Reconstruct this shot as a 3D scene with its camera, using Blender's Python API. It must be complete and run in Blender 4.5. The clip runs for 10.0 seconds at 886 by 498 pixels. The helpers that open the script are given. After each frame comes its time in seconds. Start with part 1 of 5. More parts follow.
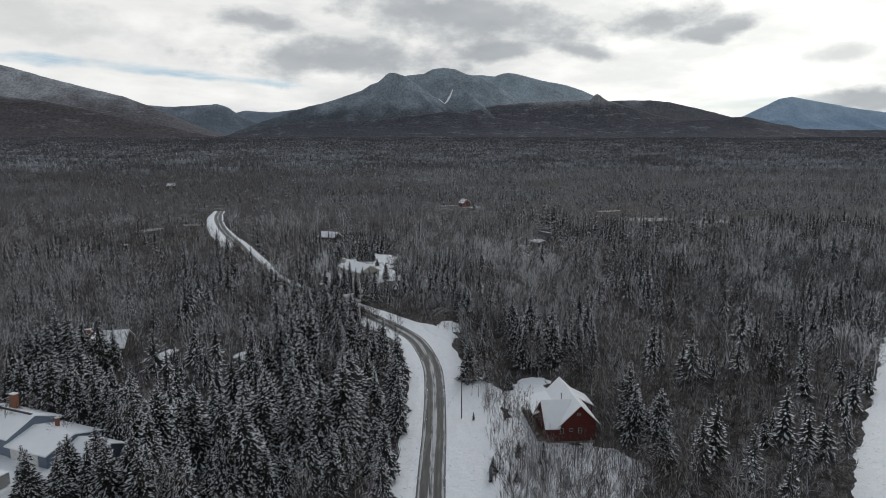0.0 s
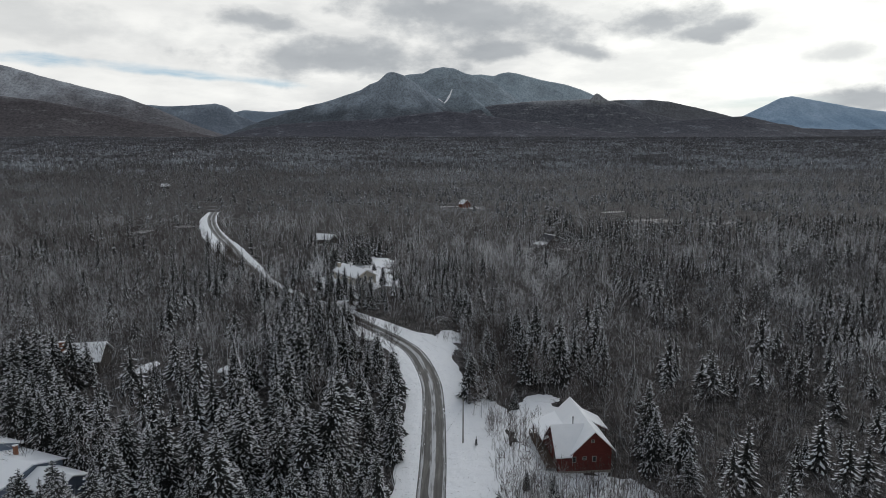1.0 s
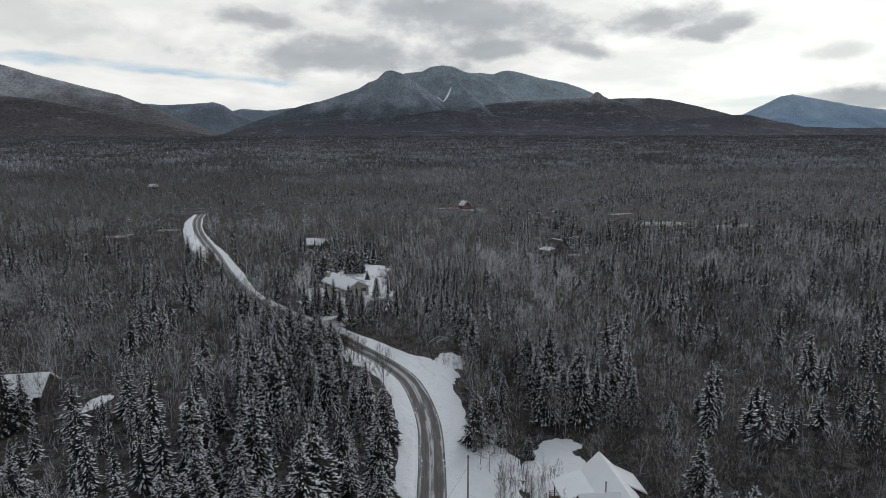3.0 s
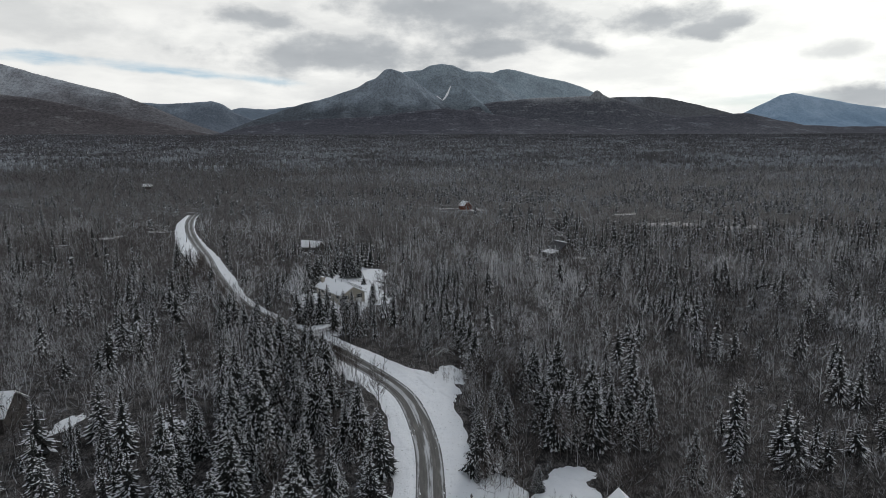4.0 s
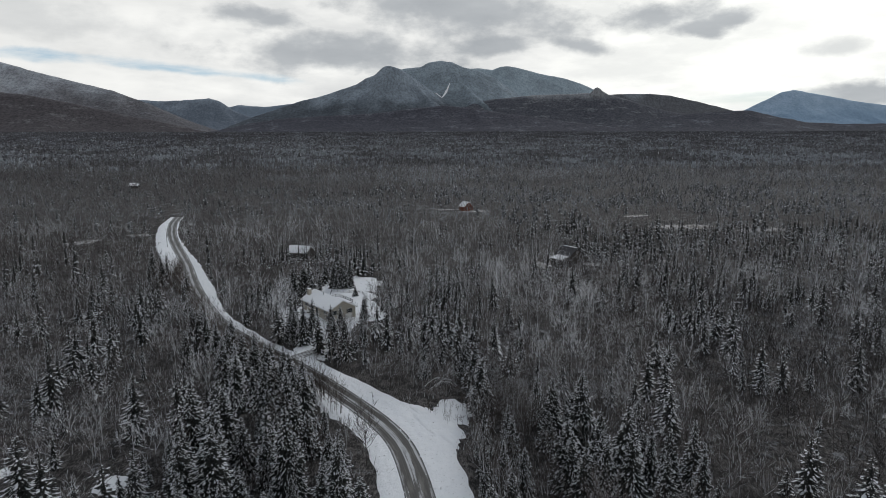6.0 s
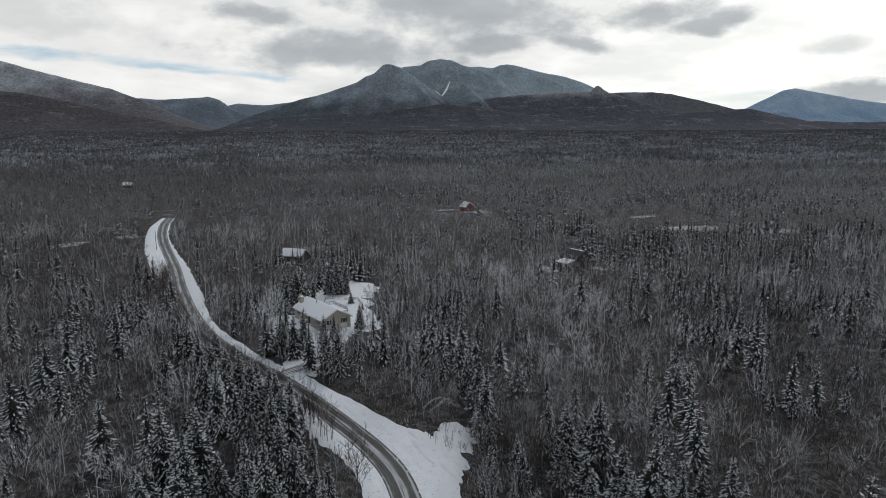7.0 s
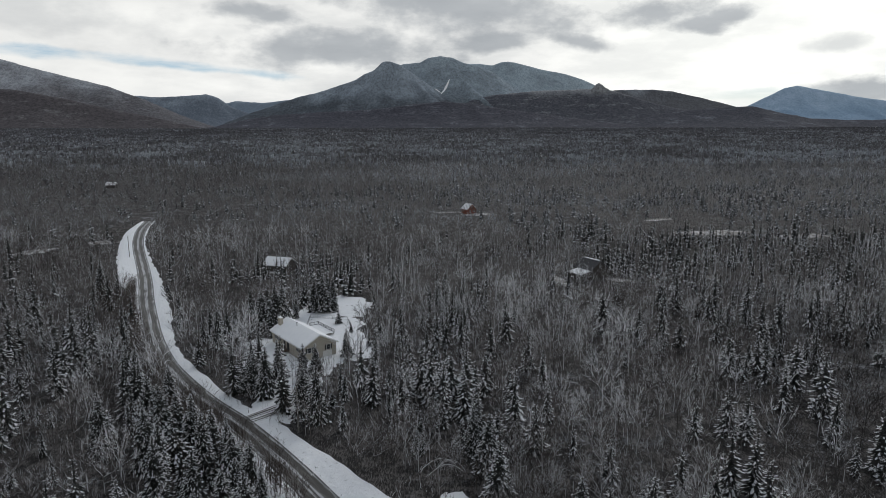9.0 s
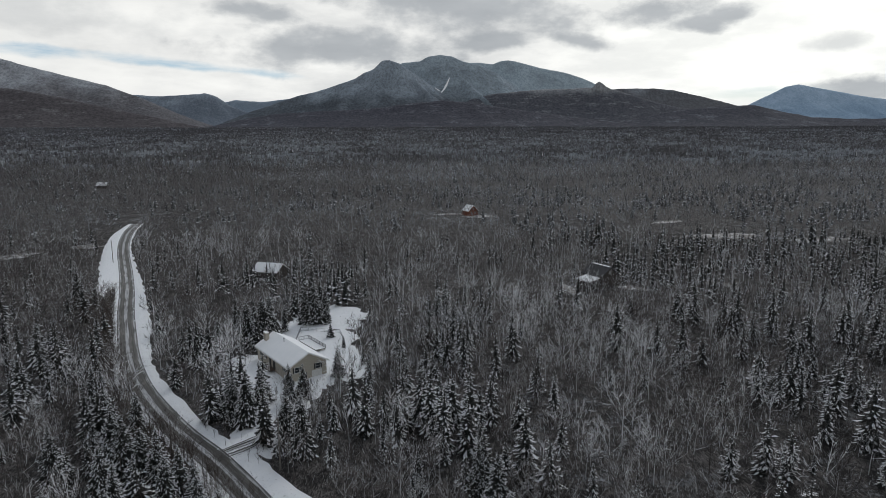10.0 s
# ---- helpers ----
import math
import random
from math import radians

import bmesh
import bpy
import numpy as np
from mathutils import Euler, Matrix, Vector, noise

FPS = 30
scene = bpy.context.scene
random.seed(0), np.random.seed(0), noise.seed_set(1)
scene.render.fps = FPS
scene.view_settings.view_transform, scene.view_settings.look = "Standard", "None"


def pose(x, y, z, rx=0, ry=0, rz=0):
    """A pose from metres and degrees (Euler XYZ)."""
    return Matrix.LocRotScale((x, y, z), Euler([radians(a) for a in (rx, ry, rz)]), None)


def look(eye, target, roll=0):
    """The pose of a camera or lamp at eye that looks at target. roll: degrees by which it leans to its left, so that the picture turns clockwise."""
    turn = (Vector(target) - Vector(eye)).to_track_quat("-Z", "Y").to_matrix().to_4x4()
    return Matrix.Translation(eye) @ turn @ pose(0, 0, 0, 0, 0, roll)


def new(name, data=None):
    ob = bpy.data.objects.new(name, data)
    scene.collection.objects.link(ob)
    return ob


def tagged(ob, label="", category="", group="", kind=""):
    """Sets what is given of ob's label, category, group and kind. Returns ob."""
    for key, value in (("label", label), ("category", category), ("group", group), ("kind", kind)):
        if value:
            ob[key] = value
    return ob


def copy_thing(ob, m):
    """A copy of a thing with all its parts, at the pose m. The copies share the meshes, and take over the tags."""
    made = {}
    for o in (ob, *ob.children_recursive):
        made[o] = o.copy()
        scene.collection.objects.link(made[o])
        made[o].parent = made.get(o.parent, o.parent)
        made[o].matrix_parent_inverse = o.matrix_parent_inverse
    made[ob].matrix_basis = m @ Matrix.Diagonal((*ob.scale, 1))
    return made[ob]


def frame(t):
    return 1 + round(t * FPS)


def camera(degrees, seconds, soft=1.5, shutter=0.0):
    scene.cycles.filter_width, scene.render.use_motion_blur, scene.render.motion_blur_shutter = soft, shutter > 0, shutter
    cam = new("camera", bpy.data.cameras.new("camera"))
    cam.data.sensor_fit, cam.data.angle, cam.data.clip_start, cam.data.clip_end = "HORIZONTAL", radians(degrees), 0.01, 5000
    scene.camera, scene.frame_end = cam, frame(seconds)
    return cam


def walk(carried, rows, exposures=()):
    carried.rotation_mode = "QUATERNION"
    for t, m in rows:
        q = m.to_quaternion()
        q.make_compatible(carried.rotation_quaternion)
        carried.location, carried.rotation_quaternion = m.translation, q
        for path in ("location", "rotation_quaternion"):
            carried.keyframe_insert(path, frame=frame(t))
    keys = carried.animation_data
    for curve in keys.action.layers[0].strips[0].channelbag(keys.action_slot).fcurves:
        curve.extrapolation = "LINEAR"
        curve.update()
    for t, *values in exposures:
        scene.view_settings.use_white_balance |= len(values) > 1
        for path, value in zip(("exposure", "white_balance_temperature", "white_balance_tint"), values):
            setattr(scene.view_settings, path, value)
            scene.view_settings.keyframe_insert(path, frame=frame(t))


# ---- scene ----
cam = camera(71.7, 10.0, soft=0.8)
METRES, EYE, TILT, LEAN, TURN = 130.0, 60.0, -9.0, 0.0, 0.0
ROWS = [
    (0.0, 0.0, 0.0, 0.0, -0.0, 0.0, 0.0),
    (0.5, -0.0, 0.0467, 0.0071, -0.02, -0.02, 0.01),
    (1.0, -0.0001, 0.094, 0.014, -0.04, -0.03, 0.02),
    (1.5, -0.0002, 0.1409, 0.0209, -0.07, -0.04, 0.02),
    (2.0, -0.0004, 0.1882, 0.0284, -0.09, -0.07, 0.02),
    (2.5, -0.0008, 0.236, 0.0358, -0.11, -0.1, 0.05),
    (4.0, -0.0012, 0.3733, 0.0574, -0.17, -0.24, 0.13),
    (4.5, -0.0019, 0.4194, 0.065, -0.2, -0.29, 0.14),
    (5.0, -0.0024, 0.4659, 0.0724, -0.23, -0.35, 0.14),
    (5.5, -0.0024, 0.5127, 0.0796, -0.24, -0.4, 0.15),
    (7.0, -0.0046, 0.6607, 0.1027, -0.26, -0.59, 0.16),
    (7.5, -0.0052, 0.7125, 0.1105, -0.26, -0.64, 0.16),
    (8.0, -0.0055, 0.7655, 0.1185, -0.27, -0.69, 0.16),
    (8.5, -0.0057, 0.8196, 0.1271, -0.28, -0.74, 0.16),
    (9.0, -0.0057, 0.8748, 0.1358, -0.28, -0.78, 0.17),
    (9.5, -0.0061, 0.9316, 0.1447, -0.29, -0.82, 0.18),
    (10.0, -0.0064, 0.9881, 0.1536, -0.29, -0.86, 0.2),
]
walk(cam, [(t, pose(0, 0, EYE, TILT, LEAN, TURN) @ pose(METRES * x, METRES * y, METRES * z, 90 + pitch, roll, yaw)) for t, x, y, z, yaw, pitch, roll in ROWS])


# ---- node helpers ----
class Nodes:
    """A node tree that is written as nested calls."""

    def __init__(self, tree):
        self.tree = tree
        tree.nodes.clear()

    def add(self, kind, props=None, **ins):
        n = self.tree.nodes.new(kind)
        for k, v in (props or {}).items():
            if k == "operation":
                n.operation = v
            elif k == "use_clamp":
                n.use_clamp = v
            elif k == "interpolation_type":
                n.interpolation_type = v
            elif k == "data_type":
                n.data_type = v
            elif k == "uv_map":
                n.uv_map = v
        for k, v in ins.items():
            key = int(k[1:]) if k[0] == "i" and k[1:].isdigit() else k.replace("_", " ")
            self.put(n.inputs[key], v)
        return n

    def put(self, sock, v):
        if isinstance(v, bpy.types.NodeSocket):
            self.tree.links.new(v, sock)
        elif isinstance(v, bpy.types.Node):
            self.tree.links.new(v.outputs[0], sock)
        else:
            sock.default_value = v

    def math(self, op, a, b=0.0, clamp=False):
        return self.add("ShaderNodeMath", {"operation": op, "use_clamp": clamp}, i0=a, i1=b).outputs[0]

    def noise(self, vec, scale, detail=4.0, rough=0.55):
        return self.add("ShaderNodeTexNoise", None, Vector=vec, Scale=scale, Detail=detail, Roughness=rough).outputs["Fac"]

    def ramp(self, fac, lo, hi, a=0.0, b=1.0):
        return self.add("ShaderNodeMapRange", {"interpolation_type": "SMOOTHSTEP"}, i0=fac, i1=lo, i2=hi, i3=a, i4=b).outputs[0]

    def mix(self, fac, a, b):
        n = self.add("ShaderNodeMix", {"data_type": "RGBA"})
        self.put(n.inputs[0], fac)
        self.put(n.inputs[6], a)
        self.put(n.inputs[7], b)
        return n.outputs[2]

    def scaled(self, vec, s, loc=(0, 0, 0)):
        return self.add("ShaderNodeMapping", None, Vector=vec, Scale=s, Location=loc).outputs[0]


def rgb(r, g, b):
    return (r, g, b, 1.0)


# ---- world and sun ----
SUN_EL, SUN_AZ = radians(34), radians(24)
world = bpy.data.worlds.new("overcast_sky")
scene.world = world
world.use_nodes = True
w = Nodes(world.node_tree)
coord = w.add("ShaderNodeTexCoord").outputs["Generated"]
sky_node = w.add("ShaderNodeTexSky")
sky_node.sky_type, sky_node.sun_disc, sky_node.sun_elevation, sky_node.sun_rotation = "NISHITA", False, SUN_EL, SUN_AZ
sky = sky_node.outputs[0]
xyz = w.add("ShaderNodeSeparateXYZ", None, Vector=coord)
flat = w.math("SQRT", w.math("ADD", w.math("MULTIPLY", xyz.outputs[0], xyz.outputs[0]), w.math("MULTIPLY", xyz.outputs[1], xyz.outputs[1])))
azim = w.math("ARCTAN2", xyz.outputs[0], xyz.outputs[1])
elev = w.math("ARCTAN2", xyz.outputs[2], flat)
stretch = w.scaled(coord, (3.2, 3.2, 11.0))
big = w.noise(stretch, 1.6, 7.0, 0.58)
wisp = w.noise(w.scaled(coord, (4.0, 4.0, 30.0), (3, 1, 2)), 2.2, 6.0, 0.6)
ragged = w.math("SUBTRACT", w.noise(w.scaled(coord, (5, 5, 9.5)), 2.4, 8.0, 0.58), 0.5)


def bank(a, e, ra, re, tilt=0.0):
    """How far a direction lies within a ragged cloud bank: 1 in its middle, 0 outside."""
    da = w.math("SUBTRACT", azim, a)
    de = w.math("SUBTRACT", w.math("SUBTRACT", elev, e), w.math("MULTIPLY", da, tilt))
    da, de = w.math("DIVIDE", da, ra), w.math("DIVIDE", de, re)
    d = w.math("SQRT", w.math("ADD", w.math("MULTIPLY", da, da), w.math("MULTIPLY", de, de)))
    return w.ramp(w.math("ADD", d, w.math("MULTIPLY", ragged, 2.6)), 1.35, 0.25)


def either(*facs):
    out = facs[0]
    for fac in facs[1:]:
        out = w.math("MAXIMUM", out, fac)
    return out


grey = either(bank(-0.15, 0.138, 0.19, 0.040, -0.04), bank(0.05, 0.203, 0.19, 0.052, -0.10), bank(0.085, 0.158, 0.08, 0.024), bank(0.21, 0.152, 0.055, 0.014, -0.2),
              bank(0.32, 0.188, 0.085, 0.026), bank(0.385, 0.166, 0.055, 0.016, -0.1), bank(0.435, 0.175, 0.045, 0.018), bank(0.62, 0.066, 0.10, 0.022), bank(-0.30, 0.193, 0.07, 0.016),
              bank(-0.245, 0.185, 0.05, 0.014), bank(0.02, 0.27, 0.75, 0.03), w.math("MULTIPLY", bank(0.56, 0.127, 0.045, 0.014), 0.6), w.math("MULTIPLY", bank(-0.62, 0.17, 0.24, 0.030), 0.45))
over = w.ramp(elev, 0.25, 0.6)
grey = either(grey, w.math("MULTIPLY", w.ramp(big, 0.40, 0.62), w.math("ADD", w.math("MULTIPLY", over, 0.45), 0.30)))
blue = either(bank(-0.56, 0.121, 0.09, 0.008), bank(-0.377, 0.111, 0.17, 0.0065, -0.07), bank(0.457, 0.066, 0.08, 0.009))
blue = w.math("MULTIPLY", blue, w.ramp(wisp, 0.35, 0.6, 0.45, 1.0))
tone = w.noise(w.scaled(coord, (5, 5, 18)), 1.5, 6.0)
# Bright cloud near the hidden sun, duller away from it
sunward = w.math("COSINE", w.math("SUBTRACT", azim, SUN_AZ))
glow = w.math("MULTIPLY", w.ramp(sunward, -0.9, 0.9, 0.60, 1.0), w.ramp(elev, 0.26, 0.75, 1.0, 0.62))
deck = w.mix(tone, rgb(0.80, 0.81, 0.81), rgb(1.20, 1.20, 1.16))
deck = w.mix(w.ramp(azim, 0.05, 0.45), deck, rgb(1.24, 1.25, 1.20))
deck = w.mix(over, deck, rgb(0.87, 0.965, 1.11))
cloud = w.mix(w.math("MULTIPLY", grey, 0.92), deck, w.mix(tone, rgb(0.33, 0.36, 0.395), rgb(0.60, 0.63, 0.655)))
cloud = w.add("ShaderNodeVectorMath", {"operation": "SCALE"}, Vector=cloud, Scale=glow).outputs[0]
clear = w.add("ShaderNodeVectorMath", {"operation": "SCALE"}, Vector=sky, Scale=0.10).outputs[0]
clear = w.mix(0.6, clear, rgb(0.42, 0.62, 0.80))
colour = w.mix(w.math("MULTIPLY", blue, 0.95), cloud, clear)
w.add("ShaderNodeOutputWorld", None, Surface=w.add("ShaderNodeBackground", None, Color=colour, Strength=0.9))

sun = new("sun", bpy.data.lights.new("sun", "SUN"))
sun.data.energy, sun.data.angle, sun.data.color = 0.70, radians(20), (1.0, 0.985, 0.955)
sun.matrix_world = look((0, 0, 400), (-math.sin(SUN_AZ), -math.cos(SUN_AZ), 400 - math.tan(SUN_EL)))


# ---- materials ----
def material(name):
    m = bpy.data.materials.new(name)
    m.use_nodes = True
    return m, Nodes(m.node_tree)


def finish(n, colour, rough=0.7, bump=None, strength=0.4, dist=0.05, metal=0.0, spec=0.3):
    b = n.add("ShaderNodeBsdfPrincipled", None, Base_Color=colour, Roughness=rough, Metallic=metal, Specular_IOR_Level=spec)
    if bump is not None:
        n.put(b.inputs["Normal"], n.add("ShaderNodeBump", None, Height=bump, Strength=strength, Distance=dist).outputs[0])
    n.add("ShaderNodeOutputMaterial", None, Surface=b)


def snow_material(name, dirt=0.0, relief=0.8):
    m, n = material(name)
    c = n.add("ShaderNodeNewGeometry").outputs["Position"]
    lumps, grain = n.noise(c, 0.5, 6.0), n.noise(c, 6.0, 3.0)
    colour = n.mix(lumps, rgb(0.82, 0.84, 0.87), rgb(0.93, 0.94, 0.955))
    if dirt:
        colour = n.mix(n.ramp(n.noise(c, 1.6 if dirt < 0.95 else 0.45, 7.0, 0.72), 0.58 if dirt < 0.95 else 0.34, 0.68 if dirt < 0.95 else 0.54, 0.0, dirt), colour, rgb(0.13, 0.115, 0.10))
    finish(n, colour, 0.6, n.math("ADD", lumps, n.math("MULTIPLY", grain, 0.35)), relief, 0.4)
    return m


def plain_material(name, a, b, scale=1.0, rough=0.7, stretch=(1, 1, 1), metal=0.0, dist=0.02, island=0.0):
    m, n = material(name)
    c = n.scaled(n.add("ShaderNodeTexCoord").outputs["Object"], stretch)
    f = n.noise(c, scale, 5.0)
    fine = n.noise(c, scale * 7, 3.0)
    fac = n.ramp(n.math("ADD", n.math("MULTIPLY", f, 0.7), n.math("MULTIPLY", fine, 0.3)), 0.3, 0.7)
    if island:
        fac = n.math("ADD", n.math("MULTIPLY", fac, 1 - island), n.math("MULTIPLY", n.add("ShaderNodeNewGeometry").outputs["Random Per Island"], island))
    finish(n, n.mix(fac, rgb(*a), rgb(*b)), rough, fine, 0.4, dist, metal)
    return m


def bark_material(name, dark, light, frost, share, grain=1.0, tree=2.2):
    """Bare twigs, some of them coated with snow."""
    m, n = material(name)
    g = n.add("ShaderNodeNewGeometry")
    r = g.outputs["Random Per Island"]
    c = g.outputs["Position"]
    patch, crown = n.noise(n.scaled(c, (0.7, 1, 1)), 0.014, 4.0, 0.6), n.noise(n.scaled(c, (1, 1, 0.3)), 0.13, 2.0)
    base = n.mix(n.math("ADD", n.ramp(crown, 0.38, 0.62, 0.0, 0.6), n.math("MULTIPLY", r, 0.4)), rgb(*dark), rgb(*light))
    sway = n.math("ADD", n.math("MULTIPLY", n.math("SUBTRACT", patch, 0.5), 1.1), n.math("MULTIPLY", n.math("SUBTRACT", crown, 0.5), tree))
    sway = n.math("ADD", sway, n.math("MULTIPLY", n.math("SUBTRACT", r, 0.5), grain))
    coated = n.ramp(n.math("ADD", 0.5, sway), 1.0 - share - 0.2, 1.0 - share + 0.2)
    finish(n, n.mix(coated, base, rgb(*frost)), 0.8)
    return m


def floor_material():
    m, n = material("forest_floor")
    c = n.add("ShaderNodeNewGeometry").outputs["Position"]
    patch, fine, wide = n.noise(c, 0.16, 6.0, 0.62), n.noise(c, 1.3, 6.0, 0.7), n.noise(c, 0.012, 4.0)
    brush, clump = n.noise(n.scaled(c, (1.0, 0.30, 1.0)), 3.4, 5.0, 0.75), n.noise(c, 0.35, 4.0, 0.6)
    # Leaf and brush tones, darkened to hold the shade between the stems
    shaded_litter = n.mix(n.ramp(n.math("ADD", brush, n.math("MULTIPLY", n.math("SUBTRACT", clump, 0.5), 0.5)), 0.42, 0.66), rgb(0.014, 0.0125, 0.012), rgb(0.150, 0.138, 0.132))
    f = n.math("ADD", n.math("MULTIPLY", patch, 0.55), n.math("ADD", n.math("MULTIPLY", fine, 0.45), n.math("MULTIPLY", n.math("SUBTRACT", wide, 0.5), 0.25)))
    finish(n, n.mix(n.ramp(f, 0.54, 0.70, 0.0, 0.48), shaded_litter, rgb(0.58, 0.61, 0.66)), 0.9, fine, 0.6, 0.3)
    return m


def hill_material(name, low, high, frost, level, blend, frosty=0.6, streaks=0.3):
    """A slope of leafless woods, whiter with hoar frost above a level, with thin streaks of snow below it. Blue
    distance haze is mixed into its colours.
    """
    m, n = material(name)
    c = n.add("ShaderNodeNewGeometry").outputs["Position"]
    z = n.add("ShaderNodeSeparateXYZ", None, Vector=c).outputs[2]
    stands, speck = n.noise(c, 0.0042, 5.0, 0.58), n.noise(n.scaled(c, (1, 1, 0.5)), 0.075, 6.0, 0.75)
    band, patch = n.noise(n.scaled(c, (0.8, 0.4, 4.2)), 0.010, 7.0, 0.70), n.noise(n.scaled(c, (1, 1, 1), (700, 90, 0)), 0.009, 4.0, 0.6)
    base = n.mix(n.ramp(speck, 0.36, 0.64), rgb(*low), rgb(*high))
    lift = n.ramp(n.math("ADD", z, n.math("MULTIPLY", n.math("SUBTRACT", stands, 0.5), 5 * blend)), level - blend, level + blend)
    cover = n.math("MULTIPLY", lift, n.math("MULTIPLY", n.ramp(speck, 0.30, 0.64, 0.40, 1.0), n.ramp(patch, 0.32, 0.66, 0.55, 1.05)))
    thin = n.math("MULTIPLY", n.ramp(band, 0.50, 0.74, 0.0, streaks), n.ramp(speck, 0.34, 0.60))
    finish(n, n.mix(n.math("MULTIPLY", n.math("MAXIMUM", cover, thin), frosty), base, rgb(*frost)), 0.95, speck, 0.45, 9.0, spec=0.1)
    return m


def road_material():
    m, n = material("wet_asphalt")
    uv = n.add("ShaderNodeUVMap", {"uv_map": "along"}).outputs[0]
    u = n.add("ShaderNodeSeparateXYZ", None, Vector=uv).outputs[0]
    streak = n.noise(n.scaled(uv, (2.6, 0.045, 1)), 1.0, 6.0, 0.68)
    blot = n.noise(n.scaled(uv, (0.9, 0.11, 1)), 1.0, 5.0, 0.65)
    fine = n.noise(uv, 9.0, 3.0)
    asphalt = n.mix(fine, rgb(0.030, 0.028, 0.025), rgb(0.072, 0.067, 0.060))
    asphalt = n.mix(n.ramp(blot, 0.45, 0.7), asphalt, rgb(0.128, 0.120, 0.108))
    # Slush stays between the wheel tracks in long broken streaks; the edges are dark
    a = n.math("ABSOLUTE", u)
    track = n.math("ABSOLUTE", n.math("SUBTRACT", a, 1.25))
    between = n.ramp(track, 0.30, 0.90, 0.0, 0.20)
    broken = n.ramp(n.noise(n.scaled(uv, (6.5, 0.10, 1), (3, 8, 0)), 1.0, 5.0, 0.7), 0.60, 0.72, 0.0, 0.16)
    f = n.math("ADD", n.math("ADD", n.math("MULTIPLY", streak, 0.6), n.math("MULTIPLY", blot, 0.4)), n.math("ADD", between, broken))
    wet = n.ramp(n.math("ADD", a, n.math("MULTIPLY", n.math("SUBTRACT", streak, 0.5), 0.9)), 2.25, 2.5, 0.0, 0.85)
    colour = n.mix(n.ramp(f, 0.62, 0.74, 0.0, 0.80), asphalt, rgb(0.56, 0.57, 0.59))
    finish(n, n.mix(wet, colour, rgb(0.022, 0.021, 0.020)), n.ramp(streak, 0.3, 0.7, 0.35, 0.7), fine, 0.3, 0.02, 0.0, 0.4)
    return m


SNOW = snow_material("fresh_snow", 0.18)
VERGE = snow_material("ploughed_snow", 0.55)
MARSH = snow_material("snowy_marsh_grass", 0.96)
ROOF_SNOW = snow_material("roof_snow", 0.0, 0.25)
FLOOR = floor_material()
ROAD = road_material()


def needle_material(name, bare, white):
    m, n = material(name)
    g = n.add("ShaderNodeNewGeometry")
    c = g.outputs["Position"]
    fine, tuft = n.noise(c, 3.2, 3.0, 0.6), n.noise(c, 0.9, 3.0)
    green = n.mix(n.math("ADD", n.math("MULTIPLY", tuft, 0.6), n.math("MULTIPLY", g.outputs["Random Per Island"], 0.4)), rgb(0.005, 0.006, 0.0055), rgb(0.027, 0.029, 0.025))
    finish(n, n.mix(n.ramp(fine, bare, bare + 0.15, 0.0, white), green, rgb(0.46, 0.475, 0.51)), 0.8, fine, 0.5, 0.1)
    return m


NEEDLES = needle_material("spruce_needles", 0.55, 0.42)
RIMED_NEEDLES = needle_material("rimed_spruce_needles", 0.46, 0.62)


def load_material():
    """Snow on boughs, with needles poking through it."""
    m, n = material("snow_load")
    g = n.add("ShaderNodeNewGeometry")
    c, r = g.outputs["Position"], g.outputs["Random Per Island"]
    fine, tuft = n.noise(c, 5.5, 5.0, 0.72), n.noise(c, 1.3, 3.0)
    snow = n.mix(n.math("ADD", n.math("MULTIPLY", tuft, 0.5), n.math("MULTIPLY", r, 0.5)), rgb(0.78, 0.80, 0.84), rgb(0.95, 0.96, 0.98))
    bare = n.ramp(n.math("ADD", fine, n.math("MULTIPLY", n.math("SUBTRACT", r, 0.5), 0.22)), 0.55, 0.66, 0.0, 0.95)
    finish(n, n.mix(bare, snow, rgb(0.022, 0.027, 0.022)), 0.7, fine, 0.6, 0.12)
    return m


LOAD = load_material()
TRUNK = plain_material("conifer_bark", (0.045, 0.036, 0.030), (0.10, 0.085, 0.072), 3.0, 0.9, (1, 1, 0.3))
BARK = bark_material("hardwood_bark", (0.032, 0.026, 0.025), (0.185, 0.160, 0.152), (0.68, 0.69, 0.71), 0.30, 0.9, 1.8)
RIMED_BARK = bark_material("rimed_hardwood_bark", (0.058, 0.053, 0.054), (0.225, 0.210, 0.210), (0.86, 0.87, 0.90), 0.58, 0.9, 1.8)
MID_BARK = bark_material("bend_hardwood_bark", (0.046, 0.040, 0.039), (0.205, 0.182, 0.176), (0.68, 0.695, 0.72), 0.32, 0.8, 1.6)
MID_RIMED_BARK = bark_material("rimed_bend_hardwood_bark", (0.080, 0.074, 0.076), (0.250, 0.235, 0.236), (0.84, 0.855, 0.89), 0.56, 0.8, 1.6)
NEAR_BARK = bark_material("roadside_hardwood_bark", (0.038, 0.031, 0.029), (0.165, 0.141, 0.130), (0.60, 0.61, 0.63), 0.30, 0.9, 1.8)
BROWN_BARK = bark_material("sheltered_hardwood_bark", (0.032, 0.027, 0.026), (0.175, 0.152, 0.144), (0.66, 0.675, 0.70), 0.30, 0.8, 1.8)
# Far barks are lifted and blued: valley haze put into the bark colour
FAR_BARK = bark_material("hazed_far_hardwood_bark", (0.078, 0.075, 0.079), (0.195, 0.188, 0.195), (0.56, 0.60, 0.65), 0.38, 0.40, 1.2)
